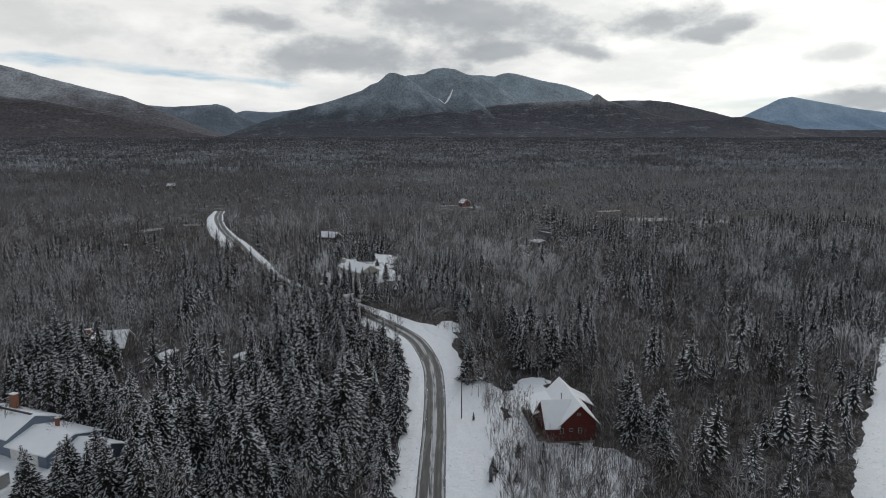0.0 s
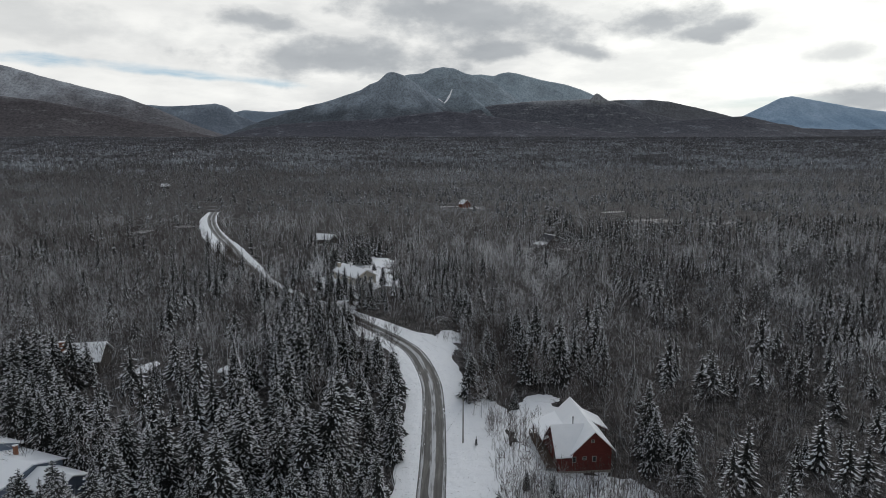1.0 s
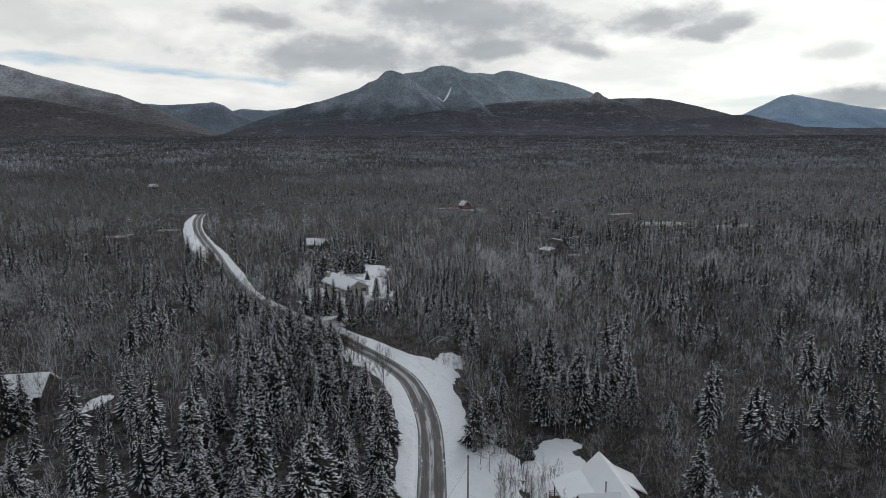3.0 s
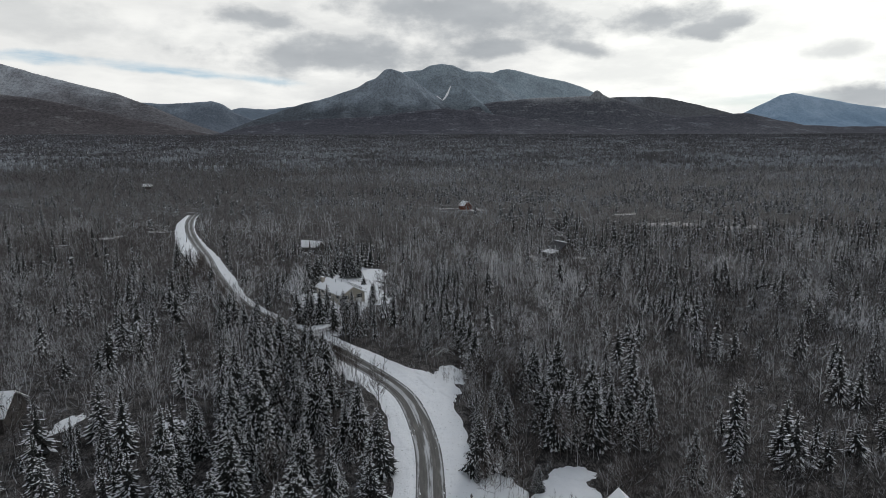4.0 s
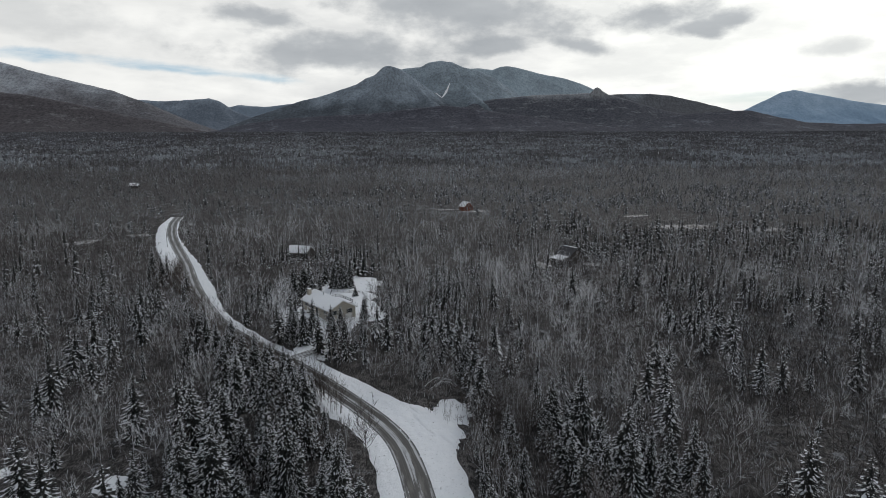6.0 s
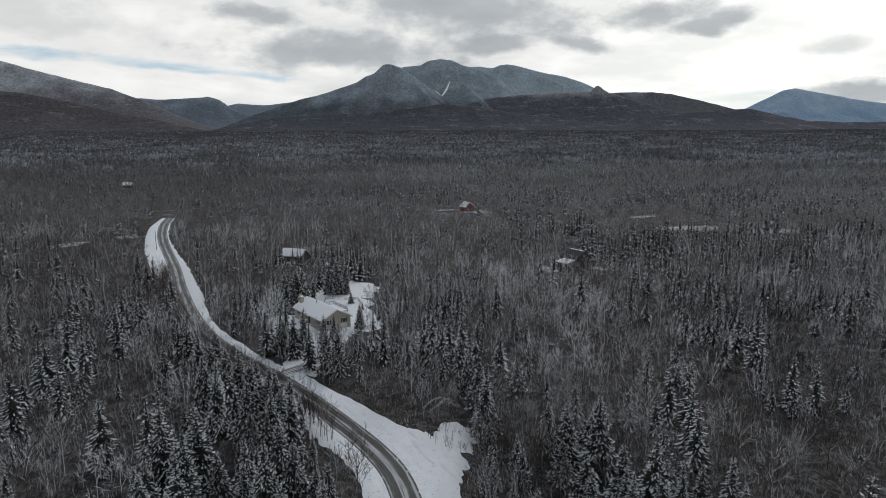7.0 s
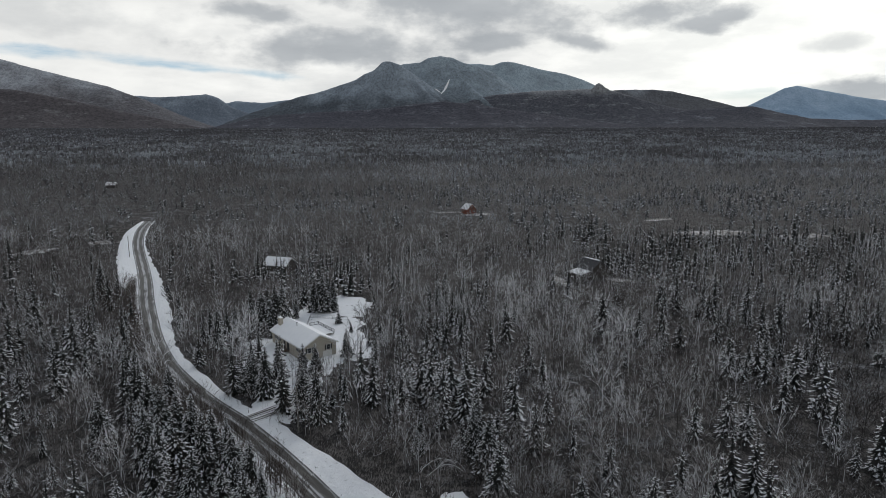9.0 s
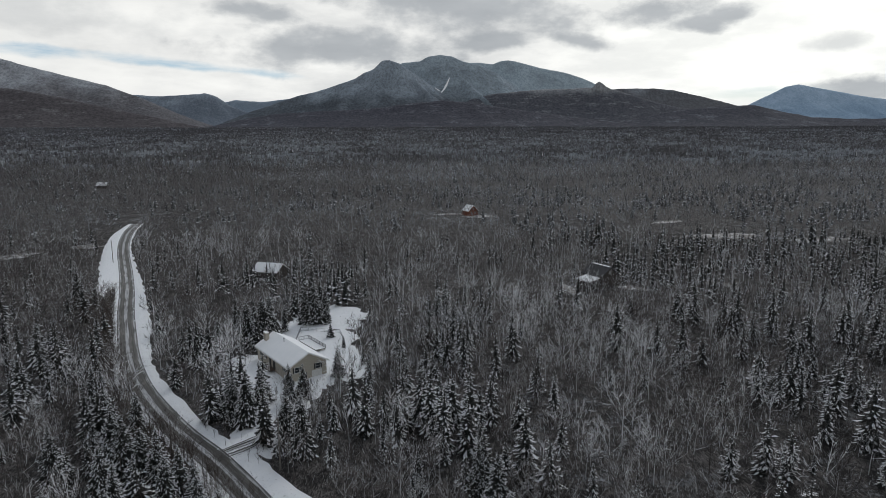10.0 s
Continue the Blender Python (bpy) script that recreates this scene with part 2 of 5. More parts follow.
DISTANT_BARK = bark_material("hazed_distant_hardwood_bark", (0.112, 0.110, 0.117), (0.192, 0.190, 0.199), (0.42, 0.455, 0.50), 0.44, 0.20, 0.6)
FAR_BROWN_BARK = bark_material("hazed_far_sheltered_hardwood_bark", (0.058, 0.054, 0.056), (0.150, 0.141, 0.144), (0.50, 0.53, 0.57), 0.30, 0.40, 1.2)
DUSKY_BARK = bark_material("hazed_hillfoot_hardwood_bark", (0.080, 0.079, 0.090), (0.138, 0.137, 0.150), (0.36, 0.385, 0.43), 0.36, 0.20, 0.6)
# Darker copy of the hardwood bark, with the woods' shade in its colour
SHADED_BARK = bark_material("shaded_hardwood_bark", (0.020, 0.017, 0.017), (0.098, 0.086, 0.083), (0.46, 0.475, 0.50), 0.22, 0.9, 1.8)
SAPLING_BARK = bark_material("sapling_bark", (0.050, 0.039, 0.034), (0.150, 0.124, 0.108), (0.40, 0.40, 0.41), 0.14)
CLODS = snow_material("dirty_snow_clods", 0.9)
WET = plain_material("wet_dark_slush", (0.035, 0.032, 0.03), (0.11, 0.105, 0.10), 1.5, 0.5)


# ---- shape helpers ----
def hashed(i, j, k):
    h = (i * 374761393 + j * 668265263 + k * 1274126177) & 0xFFFFFFFF
    h = ((h ^ (h >> 13)) * 1103515245) & 0xFFFFFFFF
    return ((h ^ (h >> 16)) & 0xFFFF) / 65535.0


def soft_noise(x, y, seed=0):
    """Smooth noise from 0 to 1 over arrays."""
    xi, yi = np.floor(x).astype(np.int64), np.floor(y).astype(np.int64)
    u, v = x - xi, y - yi
    u, v = u * u * (3 - 2 * u), v * v * (3 - 2 * v)
    a, b, c, d = hashed(xi, yi, seed), hashed(xi + 1, yi, seed), hashed(xi, yi + 1, seed), hashed(xi + 1, yi + 1, seed)
    return (a * (1 - u) + b * u) * (1 - v) + (c * (1 - u) + d * u) * v


def fractal(x, y, octaves=5, seed=0):
    out, amp, total = 0, 1.0, 0
    for k in range(octaves):
        out, total = out + amp * soft_noise(x, y, seed + k), total + amp
        x, y, amp = x * 2.03 + 17.3, y * 2.03 - 9.1, amp * 0.5
    return out / total


def mesh_of(name, verts, tris, mats, which=None, smooth=False):
    """A mesh from arrays of corners and triangles (or quads)."""
    verts, tris = np.asarray(verts, np.float32), np.asarray(tris, np.int32)
    n, k = tris.shape
    me = bpy.data.meshes.new(name)
    me.vertices.add(len(verts))
    me.vertices.foreach_set("co", verts.ravel())
    me.loops.add(n * k)
    me.loops.foreach_set("vertex_index", tris.ravel())
    me.polygons.add(n)
    me.polygons.foreach_set("loop_start", np.arange(0, n * k, k, dtype=np.int32))
    me.polygons.foreach_set("loop_total", np.full(n, k, np.int32))
    if which is not None:
        me.polygons.foreach_set("material_index", np.asarray(which, np.int32))
    if smooth:
        me.polygons.foreach_set("use_smooth", np.ones(n, bool))
    for m in mats:
        me.materials.append(m)
    me.update(calc_edges=True)
    return me


def grid_faces(rows, cols):
    i = np.arange((rows - 1) * cols).reshape(rows - 1, cols)[:, :-1].ravel()
    return np.stack([i, i + 1, i + cols + 1, i + cols], 1)


def thing(name, label, category, at=None, group=""):
    e = new(name)
    e.empty_display_size = 0.5
    if at is not None:
        e.matrix_world = at
    return tagged(e, label, category, group)


def part(name, me, parent, label=""):
    ob = new(name, me)
    ob.parent = parent
    return tagged(ob, label)


def bm_mesh(name, bm, mat):
    me = bpy.data.meshes.new(name)
    bm.normal_update()
    bm.to_mesh(me)
    bm.free()
    me.materials.append(mat)
    return me


def box(bm, x0, x1, y0, y1, z0, z1):
    v = [bm.verts.new((x, y, z)) for z in (z0, z1) for y in (y0, y1) for x in (x0, x1)]
    for f in ((0, 2, 3, 1), (4, 5, 7, 6), (0, 1, 5, 4), (2, 6, 7, 3), (0, 4, 6, 2), (1, 3, 7, 5)):
        bm.faces.new([v[i] for i in f])


def solid(bm, loop, shift):
    """A plate: a loop of corners, and the same loop moved by shift."""
    a = [bm.verts.new(p) for p in loop]
    b = [bm.verts.new(Vector(p) + Vector(shift)) for p in loop]
    bm.faces.new(a[::-1])
    bm.faces.new(b)
    for i in range(len(a)):
        j = (i + 1) % len(a)
        bm.faces.new((a[i], a[j], b[j], b[i]))


def rod(bm, p, q, r0, r1=None, sides=6):
    """A round bar from p to q."""
    p, q = Vector(p), Vector(q)
    r1 = r0 if r1 is None else r1
    d = (q - p).normalized()
    s = d.cross(Vector((0, 0, 1)) if abs(d.z) < 0.9 else Vector((1, 0, 0))).normalized()
    t = d.cross(s)
    a, b = [], []
    for i in range(sides):
        o = s * math.cos(2 * math.pi * i / sides) + t * math.sin(2 * math.pi * i / sides)
        a.append(bm.verts.new(p + o * r0))
        b.append(bm.verts.new(q + o * r1))
    for i in range(sides):
        j = (i + 1) % sides
        bm.faces.new((a[i], a[j], b[j], b[i]))
    bm.faces.new(a[::-1])
    bm.faces.new(b)


# ---- lie of the land ----
def land(x, y):
    """Height of the ground: a level valley that rises towards the mountains."""
    x, y = np.asarray(x, float), np.asarray(y, float)
    z = np.interp(y, [190, 235, 280, 320, 367, 402, 463, 500, 600, 800, 1000, 1400, 2000, 2900], [0, 1.2, 2.7, 3.3, 5.2, 6.3, 13, 15.5, 19.5, 25, 32, 47, 77, 120])
    z = z + np.clip((y - 900) / 1200, 0, 1) * 6 * (fractal(x / 420, y / 300, 4, 11) - 0.5)
    calm = np.clip((np.abs(x + 2) - 14) / 40, 0, 1) * np.clip((y - 40) / 60, 0, 1)
    return z + calm * 1.6 * (fractal(x / 45, y / 45, 3, 5) - 0.5) * np.clip(1 - (y - 700) / 600, 0, 1)


# Road: corners of its middle line, rounded into a smooth curve
ROAD_LINE = [(-2.2, -220), (-2.4, 20), (-2.2, 99), (-1.9, 125), (-2.2, 152), (-3.6, 169), (-8.0, 188.5), (-13.8, 200.0),
    (-21.6, 210.7), (-31.0, 222.4), (-43.3, 236.5), (-53.9, 247.0), (-68.1, 263.5), (-76.9, 275.6), (-85.6, 290.0), (-95.1, 307.9),
    (-105.6, 328.3), (-117.4, 352.7), (-133.5, 384.2), (-151.5, 418), (-161, 438), (-168, 456), (-172, 470), (-174.5, 480)]


def spline(points, step=2.0):
    p = np.array(points, float)
    p = np.vstack([2 * p[0] - p[1], p, 2 * p[-1] - p[-2]])
    out = []
    for i in range(1, len(p) - 2):
        n = max(2, int(np.linalg.norm(p[i + 1] - p[i]) / step))
        for t in np.arange(n) / n:
            out.append(0.5 * (2 * p[i] + (p[i + 1] - p[i - 1]) * t + (2 * p[i - 1] - 5 * p[i] + 4 * p[i + 1] - p[i + 2]) * t ** 2 + (3 * p[i] - p[i - 1] - 3 * p[i + 1] + p[i + 2]) * t ** 3))
    out.append(p[-2])
    return np.array(out)


MID = spline(ROAD_LINE)
DIRS = np.gradient(MID, axis=0)
DIRS /= np.linalg.norm(DIRS, axis=1)[:, None]
SIDE = np.stack([DIRS[:, 1], -DIRS[:, 0]], 1)  # to the right of the way ahead
ALONG = np.concatenate([[0], np.cumsum(np.linalg.norm(np.diff(MID, axis=0), axis=1))])
HALF = 2.75
RIGHT_W = np.interp(MID[:, 1], [0, 99, 126, 145, 160, 185, 204.3, 223.3, 242, 262.9, 280.8, 296.8, 315.4, 336.8, 378.2, 410, 430, 511.8], [9, 9, 8, 6, 5.5, 7, 7, 4.2, 3.0, 2.8, 2.0, 3.0, 4.5, 4.0, 2.2, 1.2, 0.6, 0.4])
LEFT_W = np.interp(MID[:, 1], [0, 99, 160, 204, 228, 242, 325, 345, 360, 400, 430, 455, 480], [4.5, 4.5, 4.0, 4.0, 2.5, 1.2, 1.2, 4.0, 7.0, 7.5, 6.0, 4.5, 2.0])
MID_Z = land(MID[:, 0], MID[:, 1])

# Snowy openings in the woods: middle, radii, turn in degrees
CLEARINGS = [(21, 145, 6, 13, -20), (25, 129, 8.5, 11, 0), (25, 116.5, 8, 3.5, 0), (2.0, 205.3, 5, 6, 0), (-2.0, 199.5, 4, 10, 30), (-39.6, 279.0, 11, 17, 35), (-42.3, 307.0, 7, 18, 12), (-35.6, 303.3, 8, 14, 12),
    (-30.8, 302.4, 6, 9, 0), (-28.9, 290.2, 6, 14, 15), (-33.5, 324.3, 9, 12, 20), (-90, 109, 13, 10, 0), (-80, 104, 8, 7, 0), (-105, 178, 8, 5, 8), (-83, 177, 2.5, 6, -5),
    (-59, 175, 3, 3, 0), (47.5, 357, 2.4, 8, 10), (72, 357, 6, 2.4, -20), (4, 508, 9, 3, 0), (24, 500, 10, 4, 0), (-73.6, 376.5, 10, 6, 0), (150, 446, 22, 4.5, 5), (190, 437, 17, 4, 5),
    (130.3, 479.5, 11, 3, 20), (106.6, 364.6, 8, 3, -40), (-200.4, 413.5, 9, 5, 40), (-175.8, 430.2, 8, 3, 0), 
    (24, 155, 4, 3, 0)]


# Snow under open thickets, with trees standing in it
THICKETS = [(16, 112, 12, 22, 0), (27, 109, 13, 10, 0), (9.5, 141, 6, 19, -4), (-48.3, 277.2, 6, 14, 25), (-37.0, 261.1, 6, 8, 0),
    (-37.3, 243.8, 6, 7, 0), (-29.9, 284.6, 8, 14, 20), (-46.6, 266.5, 7, 10, 40), (-24.8, 211.0, 6, 12, 30)]


# A straight cut through the woods: a point on its edge, the way it runs, its width
CUT_AT, CUT_WAY, CUT_WIDE = np.array((60.0, 85.0)), np.array((0.615, 0.788)), 42.0


def in_clearing(x, y, grow=0.0):
    along, across = (x - CUT_AT[0]) * CUT_WAY[0] + (y - CUT_AT[1]) * CUT_WAY[1], (x - CUT_AT[0]) * CUT_WAY[1] - (y - CUT_AT[1]) * CUT_WAY[0]
    hit = (np.abs(along - 60) < 130) & (across > 2.0 * (fractal(along / 6, along * 0, 3, 63) - 0.5)) & (across < CUT_WIDE)
    wander = 0.75 + 0.5 * fractal(x / 5.0, y / 5.0, 3, 61)
    for cx, cy, rx, ry, a in CLEARINGS:
        c, s = math.cos(radians(a)), math.sin(radians(a))
        u, v = (x - cx) * c + (y - cy) * s, -(x - cx) * s + (y - cy) * c
        hit |= (u / (rx + grow)) ** 2 + (v / (ry + grow)) ** 2 < wander ** 2
    return hit


def near_road(x, y, extra=0.0):
    hit = np.zeros(len(x), bool)
    idx = np.where((y < 690) & (np.abs(x + 100) < 190))[0]
    step = slice(None, None, 3)
    for part_idx in np.array_split(idx, max(1, len(idx) // 4000)):
        d = np.stack([x[part_idx], y[part_idx]], 1)[:, None, :] - MID[None, step]
        k = (d ** 2).sum(2).argmin(1)
        o = (d[np.arange(len(k)), k] * SIDE[step][k]).sum(1)
        far = np.abs((d[np.arange(len(k)), k] * DIRS[step][k]).sum(1)) > 8
        hit[part_idx] = (o > -(HALF + LEFT_W[step][k] + extra)) & (o < HALF + RIGHT_W[step][k] + extra) & ~far
    return hit


# ---- ground, road, snow ----
def graded(lo, hi, n, core):
    t = np.linspace(-1, 1, n)
    g = np.sinh(t * 4) / np.sinh(4)
    return core + np.where(g < 0, g * (core - lo), g * (hi - core))


def build_ground():
    gx, gy = np.meshgrid(graded(-7000, 7000, 161, 0), graded(-3000, 7000, 181, 180))
    z = land(gx.ravel(), gy.ravel()) - 0.10
    ob = new("ground", mesh_of("ground", np.stack([gx.ravel(), gy.ravel(), z], 1), grid_faces(*gx.shape), [FLOOR], smooth=True))
    tagged(ob, "forest floor with thin patchy snow, darkened for tree shade", "ground", kind="structure")


def strip(name, inner, outer, lift, mat, label, category, cols=9, wobble=0.0, humps=0.0, uv=False):
    """A ribbon beside the middle line, from one offset to another."""
    t = np.linspace(0, 1, cols)[None, :]
    off = inner[:, None] * (1 - t) + outer[:, None] * t
    if wobble:
        off = off + (fractal(np.repeat(ALONG[:, None], cols, 1) / 3.0, off * 0.0 + 7.7, 3, 3) - 0.5) * wobble * np.sign(outer - inner)[:, None] * t
    x = MID[:, 0:1] + SIDE[:, 0:1] * off
    y = MID[:, 1:2] + SIDE[:, 1:2] * off
    z = np.repeat(MID_Z[:, None], cols, 1) + lift
    if humps:
        ground_z = land(x.ravel(), y.ravel()).reshape(x.shape)
        z = z * (1 - t ** 2) + (ground_z + lift) * t ** 2
        z = z + humps * (fractal(x / 1.7, y / 1.7, 4, 9) - 0.35) * np.sin(np.pi * np.clip(t * 1.2 + 0.05, 0, 1)) - 0.14 * t ** 6
    me = mesh_of(name, np.stack([x.ravel(), y.ravel(), z.ravel()], 1), grid_faces(*x.shape), [mat], smooth=True)
    if uv:
        layer = me.uv_layers.new(name="along")
        li = np.empty(len(me.loops), np.int32)
        me.loops.foreach_get("vertex_index", li)
        uvs = np.stack([off.ravel()[li], np.repeat(ALONG, cols)[li]], 1)
        layer.data.foreach_set("uv", uvs.astype(np.float32).ravel())
    return tagged(new(name, me), label, category, kind="structure")


def build_road():
    n = len(MID)
    strip("road", np.full(n, -HALF), np.full(n, HALF), 0.10, ROAD, "wet asphalt country road with streaks of slush", "road", cols=13, uv=True)
    strip("verge", np.full(n, HALF - 0.1), HALF + RIGHT_W, 0.13, VERGE, "snow-covered roadside verge with dirty plough ridge", "verge", 16, 2.2, 0.42)
    strip("verge", np.full(n, -HALF + 0.1), -HALF - LEFT_W, 0.13, VERGE, "snow-covered roadside verge with dirty plough ridge", "verge", 14, 1.6, 0.42)


def build_driveway():
    """Two dark ruts from the road to the beige house, in a strip of packed snow."""
    line = spline([(-42.5, 237.0), (-39.9, 239.6), (-37.3, 242.5), (-34.8, 247.0), (-34.0, 253.9), (-35.2, 262.9)], 1.0)
    d = np.gradient(line, axis=0)
    d /= np.linalg.norm(d, axis=1)[:, None]
    side = np.stack([d[:, 1], -d[:, 0]], 1)
    for off, half, lift in ((-1.55, 0.13, 0.37), (-0.85, 0.20, 0.40), (-0.2, 0.10, 0.36), (0.75, 0.20, 0.40), (1.5, 0.12, 0.37)):
        name, mat, label = "wheel_rut", WET, "dark wet wheel rut in the snow"
        cols = 5
        o = off + np.linspace(-half, half, cols)[None, :] + 0.5 * (fractal(np.arange(len(line))[:, None] / 2.5 + off, np.zeros((len(line), 1)), 2, 8) - 0.5)
        x, y = line[:, :1] + side[:, :1] * o, line[:, 1:] + side[:, 1:] * o
        z = land(x.ravel(), y.ravel()) + lift
        me = mesh_of(name, np.stack([x.ravel(), y.ravel(), z], 1), grid_faces(len(line), cols), [mat], smooth=True)
        me.uv_layers.new(name="along")
        tagged(new(name, me), label, "driveway", kind="structure")


def build_clods():
    """Lumps of dirty snow that the plough threw along both edges of the road."""
    rng = np.random.default_rng(12)
    n = 900
    k = rng.integers(np.searchsorted(MID[:, 1], 60), np.searchsorted(MID[:, 1], 420), n)
    side = rng.choice((-1, 1), n)
    off = side * (HALF + rng.normal(0.42, 0.34, n))
    px, py = MID[k, 0] + SIDE[k, 0] * off + rng.uniform(-1, 1, n), MID[k, 1] + SIDE[k, 1] * off + rng.uniform(-1, 1, n) * 0.2
    pz = MID_Z[k] + 0.16
    ring = np.array([(math.cos(a), math.sin(a), 0) for a in np.arange(6) * 1.047])
    V, F = [], []
    for i in range(n):
        r = 0.05 + 0.20 * rng.random() ** 2
        low = ring * r * rng.uniform(0.7, 1.3, (6, 1)) * (0.8, 1.5, 1)
        high = low * 0.55 + (0, 0, r * rng.uniform(0.5, 0.9))
        at = len(V) * 13
        V.append(np.vstack([low - (0, 0, 0.1), high, [(0, 0, r * 0.95)]]) + (px[i], py[i], pz[i]))
        for j in range(6):
            m = (j + 1) % 6
            F += [(at + j, at + m, at + 6 + m), (at + j, at + 6 + m, at + 6 + j), (at + 6 + j, at + 6 + m, at + 12)]
    ob = new("snow_clods", mesh_of("snow_clods", np.vstack(V), F, [CLODS], smooth=True))
    tagged(ob, "small lumps of dirty ploughed snow along the road", "snow", kind="stuff")


def build_cut():
    """The snow-covered strip of the cut, with a ragged edge."""
    a, c = np.meshgrid(np.linspace(-60, 185, 200), np.linspace(-3, CUT_WIDE + 3, 40))
    x, y = CUT_AT[0] + CUT_WAY[0] * a + CUT_WAY[1] * c, CUT_AT[1] + CUT_WAY[1] * a - CUT_WAY[0] * c
    edge = np.clip(1 - np.minimum(c + 3, CUT_WIDE + 3 - c) / 4.5, 0, 1)
    z = land(x.ravel(), y.ravel()).reshape(x.shape) + 0.10 + 0.35 * (fractal(x / 2.5, y / 2.5, 4, 31) - 0.4) - 0.75 * edge * (0.3 + 1.2 * fractal(x / 4.0, y / 4.0, 3, 37))
    me = mesh_of("snow_strip", np.stack([x.ravel(), y.ravel(), z.ravel()], 1), grid_faces(*x.shape), [VERGE], smooth=True)
    tagged(new("snow_strip", me), "straight snow-covered cut through the woods", "clearing", kind="structure")


def build_clearings():
    for i, (cx, cy, rx, ry, a) in enumerate(CLEARINGS + THICKETS):
        rings, seg = (16, 64) if cy < 330 else (10, 32)
        r = np.linspace(0.02, 1.25, rings)[:, None]
        phi = np.linspace(0, 2 * np.pi, seg)[None, :]
        edge = 1 + 0.75 * (fractal(np.cos(phi) * 3.4 + cx, np.sin(phi) * 3.4 + cy, 4, 21) - 0.5)
        u, v = rx * r * edge * np.cos(phi), ry * r * edge * np.sin(phi)
        c, s = math.cos(radians(a)), math.sin(radians(a))
        x, y = cx + u * c - v * s, cy + u * s + v * c
        z = land(x.ravel(), y.ravel()).reshape(x.shape) + 0.12 + 0.017 * (i % 7) + 0.22 * (fractal(x / 3 + i, y / 3, 3, 31) - 0.4) - 0.62 * np.clip((r - 0.68) / 0.57, 0, 1) * (0.25 + 1.3 * fractal(x / 3.0, y / 3.0, 3, 39))
        d = np.sqrt(((np.stack([x.ravel(), y.ravel()], 1)[:, None, :] - MID[None, ::2]) ** 2).sum(2)).min(1).reshape(x.shape)
        z = z - 0.9 * np.clip((HALF + 2.0 - d) / 1.2, 0, 1)
        me = mesh_of("snow_clearing", np.stack([x.ravel(), y.ravel(), z.ravel()], 1), grid_faces(rings, seg), [MARSH if cy > 340 else SNOW], smooth=True)
        tagged(new("snow_clearing", me), "patchy snow-covered marsh grass among the trees" if cy > 340 else "open snow-covered clearing among the trees", "clearing", kind="structure")


# ---- mountains ----
def mountain(name, label, ridges, x0, x1, y0, y1, nx, ny, mat, base, rough=60.0, gully=40.0, seed=0, sharp=1.0):
    """A range from its crest lines: (corners x, y, z), reach of its flanks in metres."""
    gx, gy = np.meshgrid(np.linspace(x0, x1, nx), np.linspace(y0, y1, ny))
    wx = gx + 90 * (fractal(gx / 260, gy / 260, 3, seed + 50) - 0.5) * np.clip(np.abs(gy - np.mean([p[1] for p in ridges[0][0]])) / 250, 0, 1)
    h = np.full(gx.shape, -200.0)
    for pts, reach in ridges:
        pts = np.array(pts, float)
        for p, q in zip(pts[:-1], pts[1:]):
            d = q - p
            t = np.clip(((wx - p[0]) * d[0] + (gy - p[1]) * d[1]) / (d[0] ** 2 + d[1] ** 2), 0, 1)
            dist = np.hypot(wx - p[0] - d[0] * t, gy - p[1] - d[1] * t)
            top = p[2] + d[2] * t - base
            h = np.maximum(h, base - 60 + (top + 60) * np.exp(-(dist / reach) ** sharp))
    away = np.clip((h - base) / 150, 0, 1)
    crest = np.clip(np.abs(gy - ridges[0][0][0][1]) / 200, 0.12, 1)
    h = h + away * crest * (rough * (fractal(gx / 310, gy / 310, 5, seed) - 0.5) - gully * np.abs(fractal(gx / 330 + gy / 900, gy / 360, 5, seed + 7) - 0.5) * 2)
    h = h + 5 * (fractal(gx / 40, gy / 40, 3, seed + 3) - 0.5)
    me = mesh_of(name, np.stack([gx.ravel(), gy.ravel(), h.ravel()], 1), grid_faces(ny, nx), [mat], smooth=True)
    return tagged(new(name, me), label, "mountain", kind="structure"), gx, gy, h


# Colours carry painted distance haze: the far ranges are paler and bluer
SHOULDER = hill_material("frosted_hazed_shoulder_woods", (0.070, 0.081, 0.096), (0.128, 0.143, 0.162), (0.37, 0.43, 0.49), 345, 80, 0.88, 0.50)
PEAK = hill_material("frosted_hazed_summit_woods", (0.086, 0.102, 0.118), (0.150, 0.172, 0.192), (0.38, 0.45, 0.505), 335, 75, 0.90)
REAR = hill_material("haze_tinted_rear_summit_woods", (0.145, 0.178, 0.205), (0.210, 0.248, 0.275), (0.44, 0.525, 0.585), 370, 80, 0.85)
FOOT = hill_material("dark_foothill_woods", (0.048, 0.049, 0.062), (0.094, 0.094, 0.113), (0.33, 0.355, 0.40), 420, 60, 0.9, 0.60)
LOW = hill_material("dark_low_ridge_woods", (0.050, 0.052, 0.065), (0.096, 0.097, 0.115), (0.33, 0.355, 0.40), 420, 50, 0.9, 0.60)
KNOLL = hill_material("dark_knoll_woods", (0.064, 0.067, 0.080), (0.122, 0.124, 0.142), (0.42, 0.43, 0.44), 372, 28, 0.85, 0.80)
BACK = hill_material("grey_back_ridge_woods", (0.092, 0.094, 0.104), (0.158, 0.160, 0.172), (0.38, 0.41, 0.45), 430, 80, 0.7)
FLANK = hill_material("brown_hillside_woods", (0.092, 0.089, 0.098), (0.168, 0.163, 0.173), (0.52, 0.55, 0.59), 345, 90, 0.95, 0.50)
